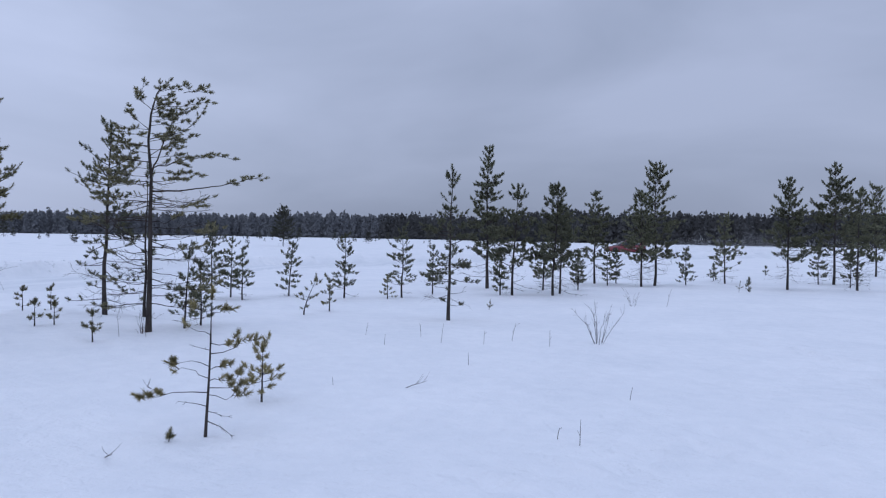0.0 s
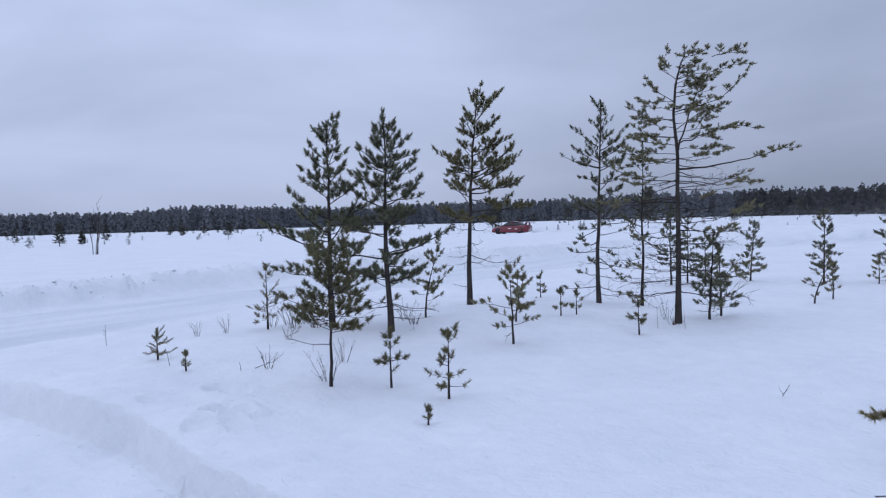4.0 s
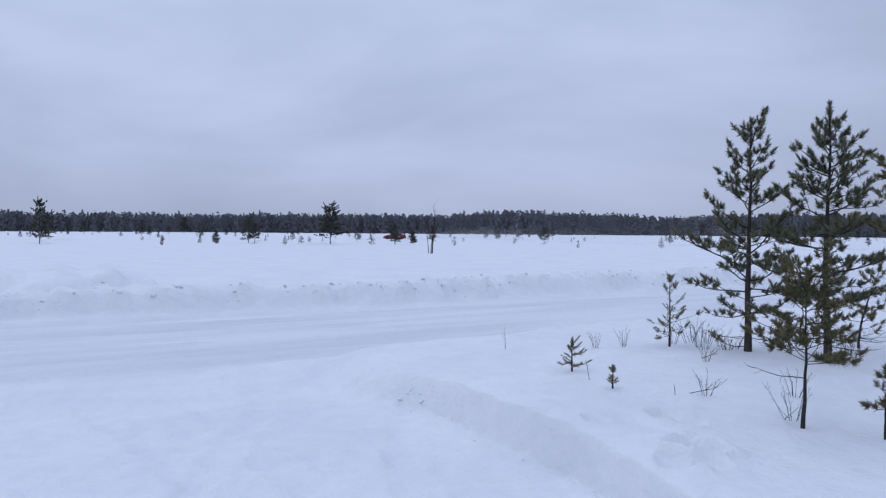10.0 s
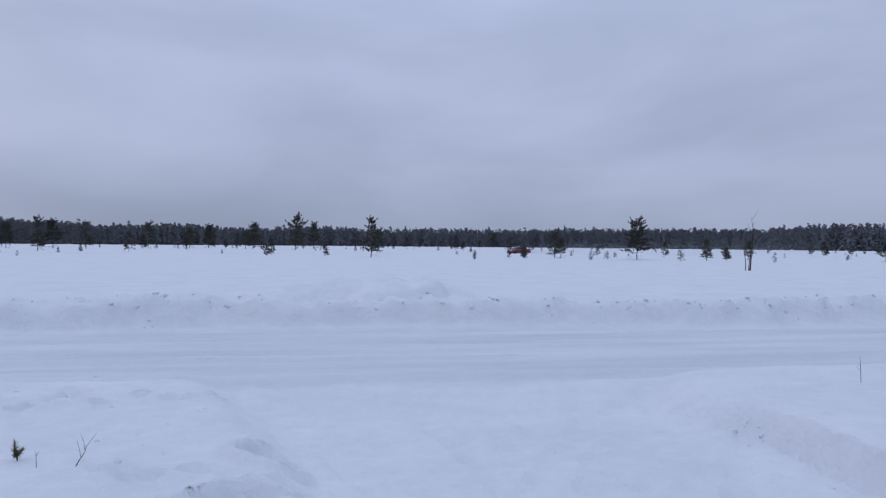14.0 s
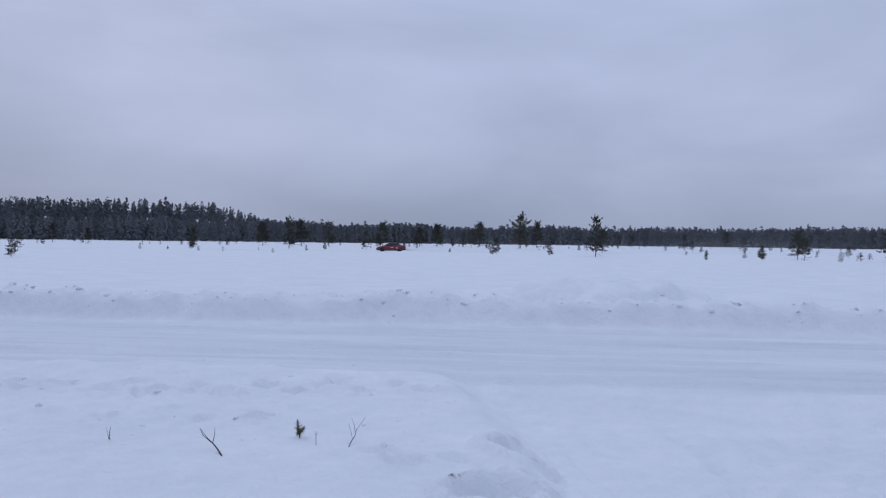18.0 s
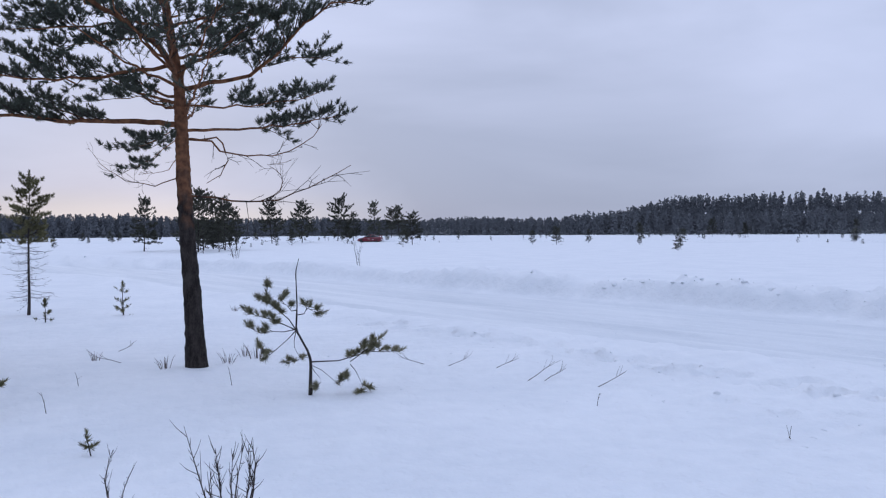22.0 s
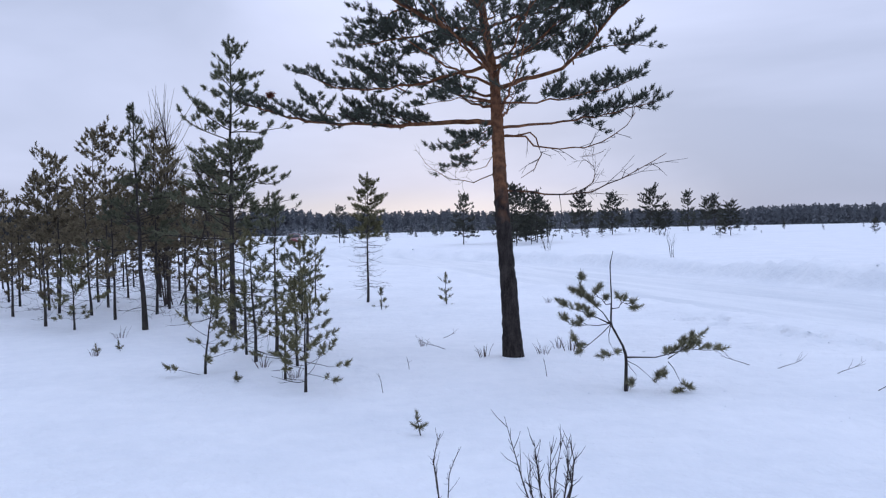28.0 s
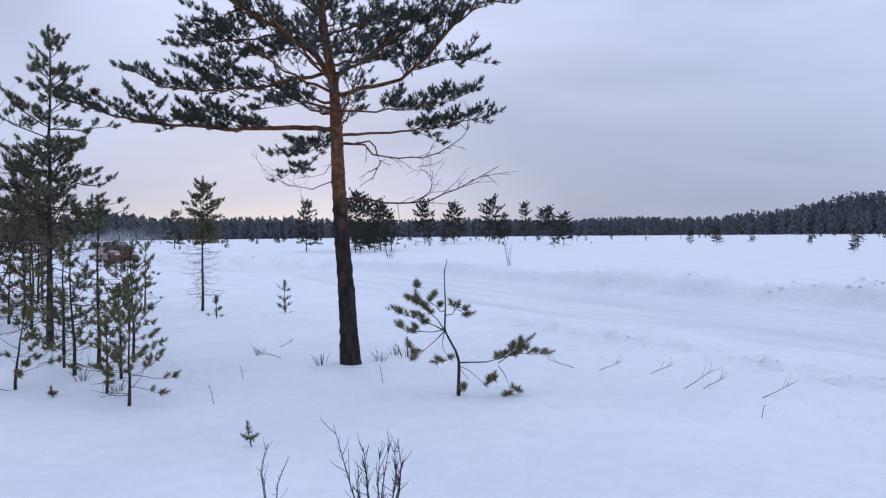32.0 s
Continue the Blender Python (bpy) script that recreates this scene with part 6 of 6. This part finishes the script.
# ---- what moves ----
# seconds, place and heading of the car on its lap
LAP = [
    (0, -36.8, 83.0, -140), (0.5, -41.1, 79.3, -140), (1, -45.5, 75.7, -140), (1.5, -49.9, 72.0, -139), (2, -53.9, 68.6, -140),
    (2.5, -58.6, 64.7, -141), (3, -64.3, 60.0, -140), (3.5, -70.9, 54.5, -141), (4, -78.2, 49.1, -147), (4.5, -86.6, 44.3, -153),
    (5, -96.0, 39.9, -156), (5.5, -106.0, 35.7, -158), (6, -116.0, 31.8, -160), (6.5, -125.8, 28.7, -165), (7, -135.0, 26.7, -170),
    (7.5, -143.1, 25.4, -170), (8, -149.8, 23.8, -161), (8.5, -154.6, 21.4, -143), (9, -157.6, 18.0, -122), (9.5, -159.5, 13.7, -106),
    (10, -160.3, 9.0, -95), (10.5, -160.3, 3.9, -86), (11, -159.6, -1.1, -78), (11.5, -158.3, -5.8, -69), (12, -156.2, -10.2, -59),
    (12.5, -153.4, -14.0, -50), (13, -150.3, -17.3, -44), (13.5, -146.9, -20.4, -41), (14, -143.3, -23.5, -41), (14.5, -139.3, -27.0, -42),
    (15, -134.9, -30.9, -42), (15.5, -130.4, -35.1, -43), (16, -126.0, -39.5, -47), (16.5, -121.4, -45.1, -54), (17, -116.6, -52.1, -57),
    (17.5, -111.1, -60.5, -56), (18, -104.9, -69.5, -54), (18.5, -98.0, -78.8, -53), (19, -90.7, -88.4, -52), (19.5, -82.7, -98.1, -49),
    (20, -73.8, -107.8, -46), (20.5, -63.9, -117.3, -42), (21, -52.9, -126.6, -38), (21.5, -41.1, -135.4, -35), (22, -29.3, -143.2, -31),
    (22.5, -18.1, -149.4, -27), (23, -7.4, -154.6, -25), (23.5, 2.8, -159.1, -21), (24, 12.2, -161.9, -9), (24.5, 20.4, -161.7, 14),
    (25, 27.2, -158.2, 39), (25.5, 32.4, -152.2, 59), (26, 35.1, -145.0, 79), (26.5, 35.3, -137.5, 95), (27, 34.1, -129.9, 102),
    (27.5, 32.3, -122.3, 103), (28, 30.5, -114.7, 104), (28.5, 28.6, -107.1, 104), (29, 26.8, -99.5, 104), (29.5, 25.0, -91.9, 104),
    (30, 23.1, -84.3, 104), (30.5, 21.2, -76.8, 106), (31, 18.9, -69.7, 111), (31.5, 15.9, -63.3, 119), (32, 12.1, -57.3, 124),
]


def lap(t):
    """Place and heading of the lap at any time, also before its first row."""
    rows = np.array(LAP)
    if t < 0:
        return -36.8 - 8.4 * t, 83.0 - 7.3 * t, -140.0
    return tuple(float(np.interp(t, rows[:, 0], rows[:, k])) for k in (1, 2, 3))


def motions():
    walk(car, [(t, pose(x, y, -0.10, 0, 0, turn)) for t, x, y, turn in LAP])
    walk(spray, [(t, pose(x - 2.4 * math.cos(radians(turn)), y - 2.4 * math.sin(radians(turn)), -0.05, 0, 0, turn)) for t, x, y, turn in LAP])
    for lag, puff in DUST:
        rows = [(t, lap(t - lag)) for t, *_ in LAP]
        walk(puff, [(t, pose(x, y, -0.05, 0, 0, turn)) for t, (x, y, turn) in rows])


motions()
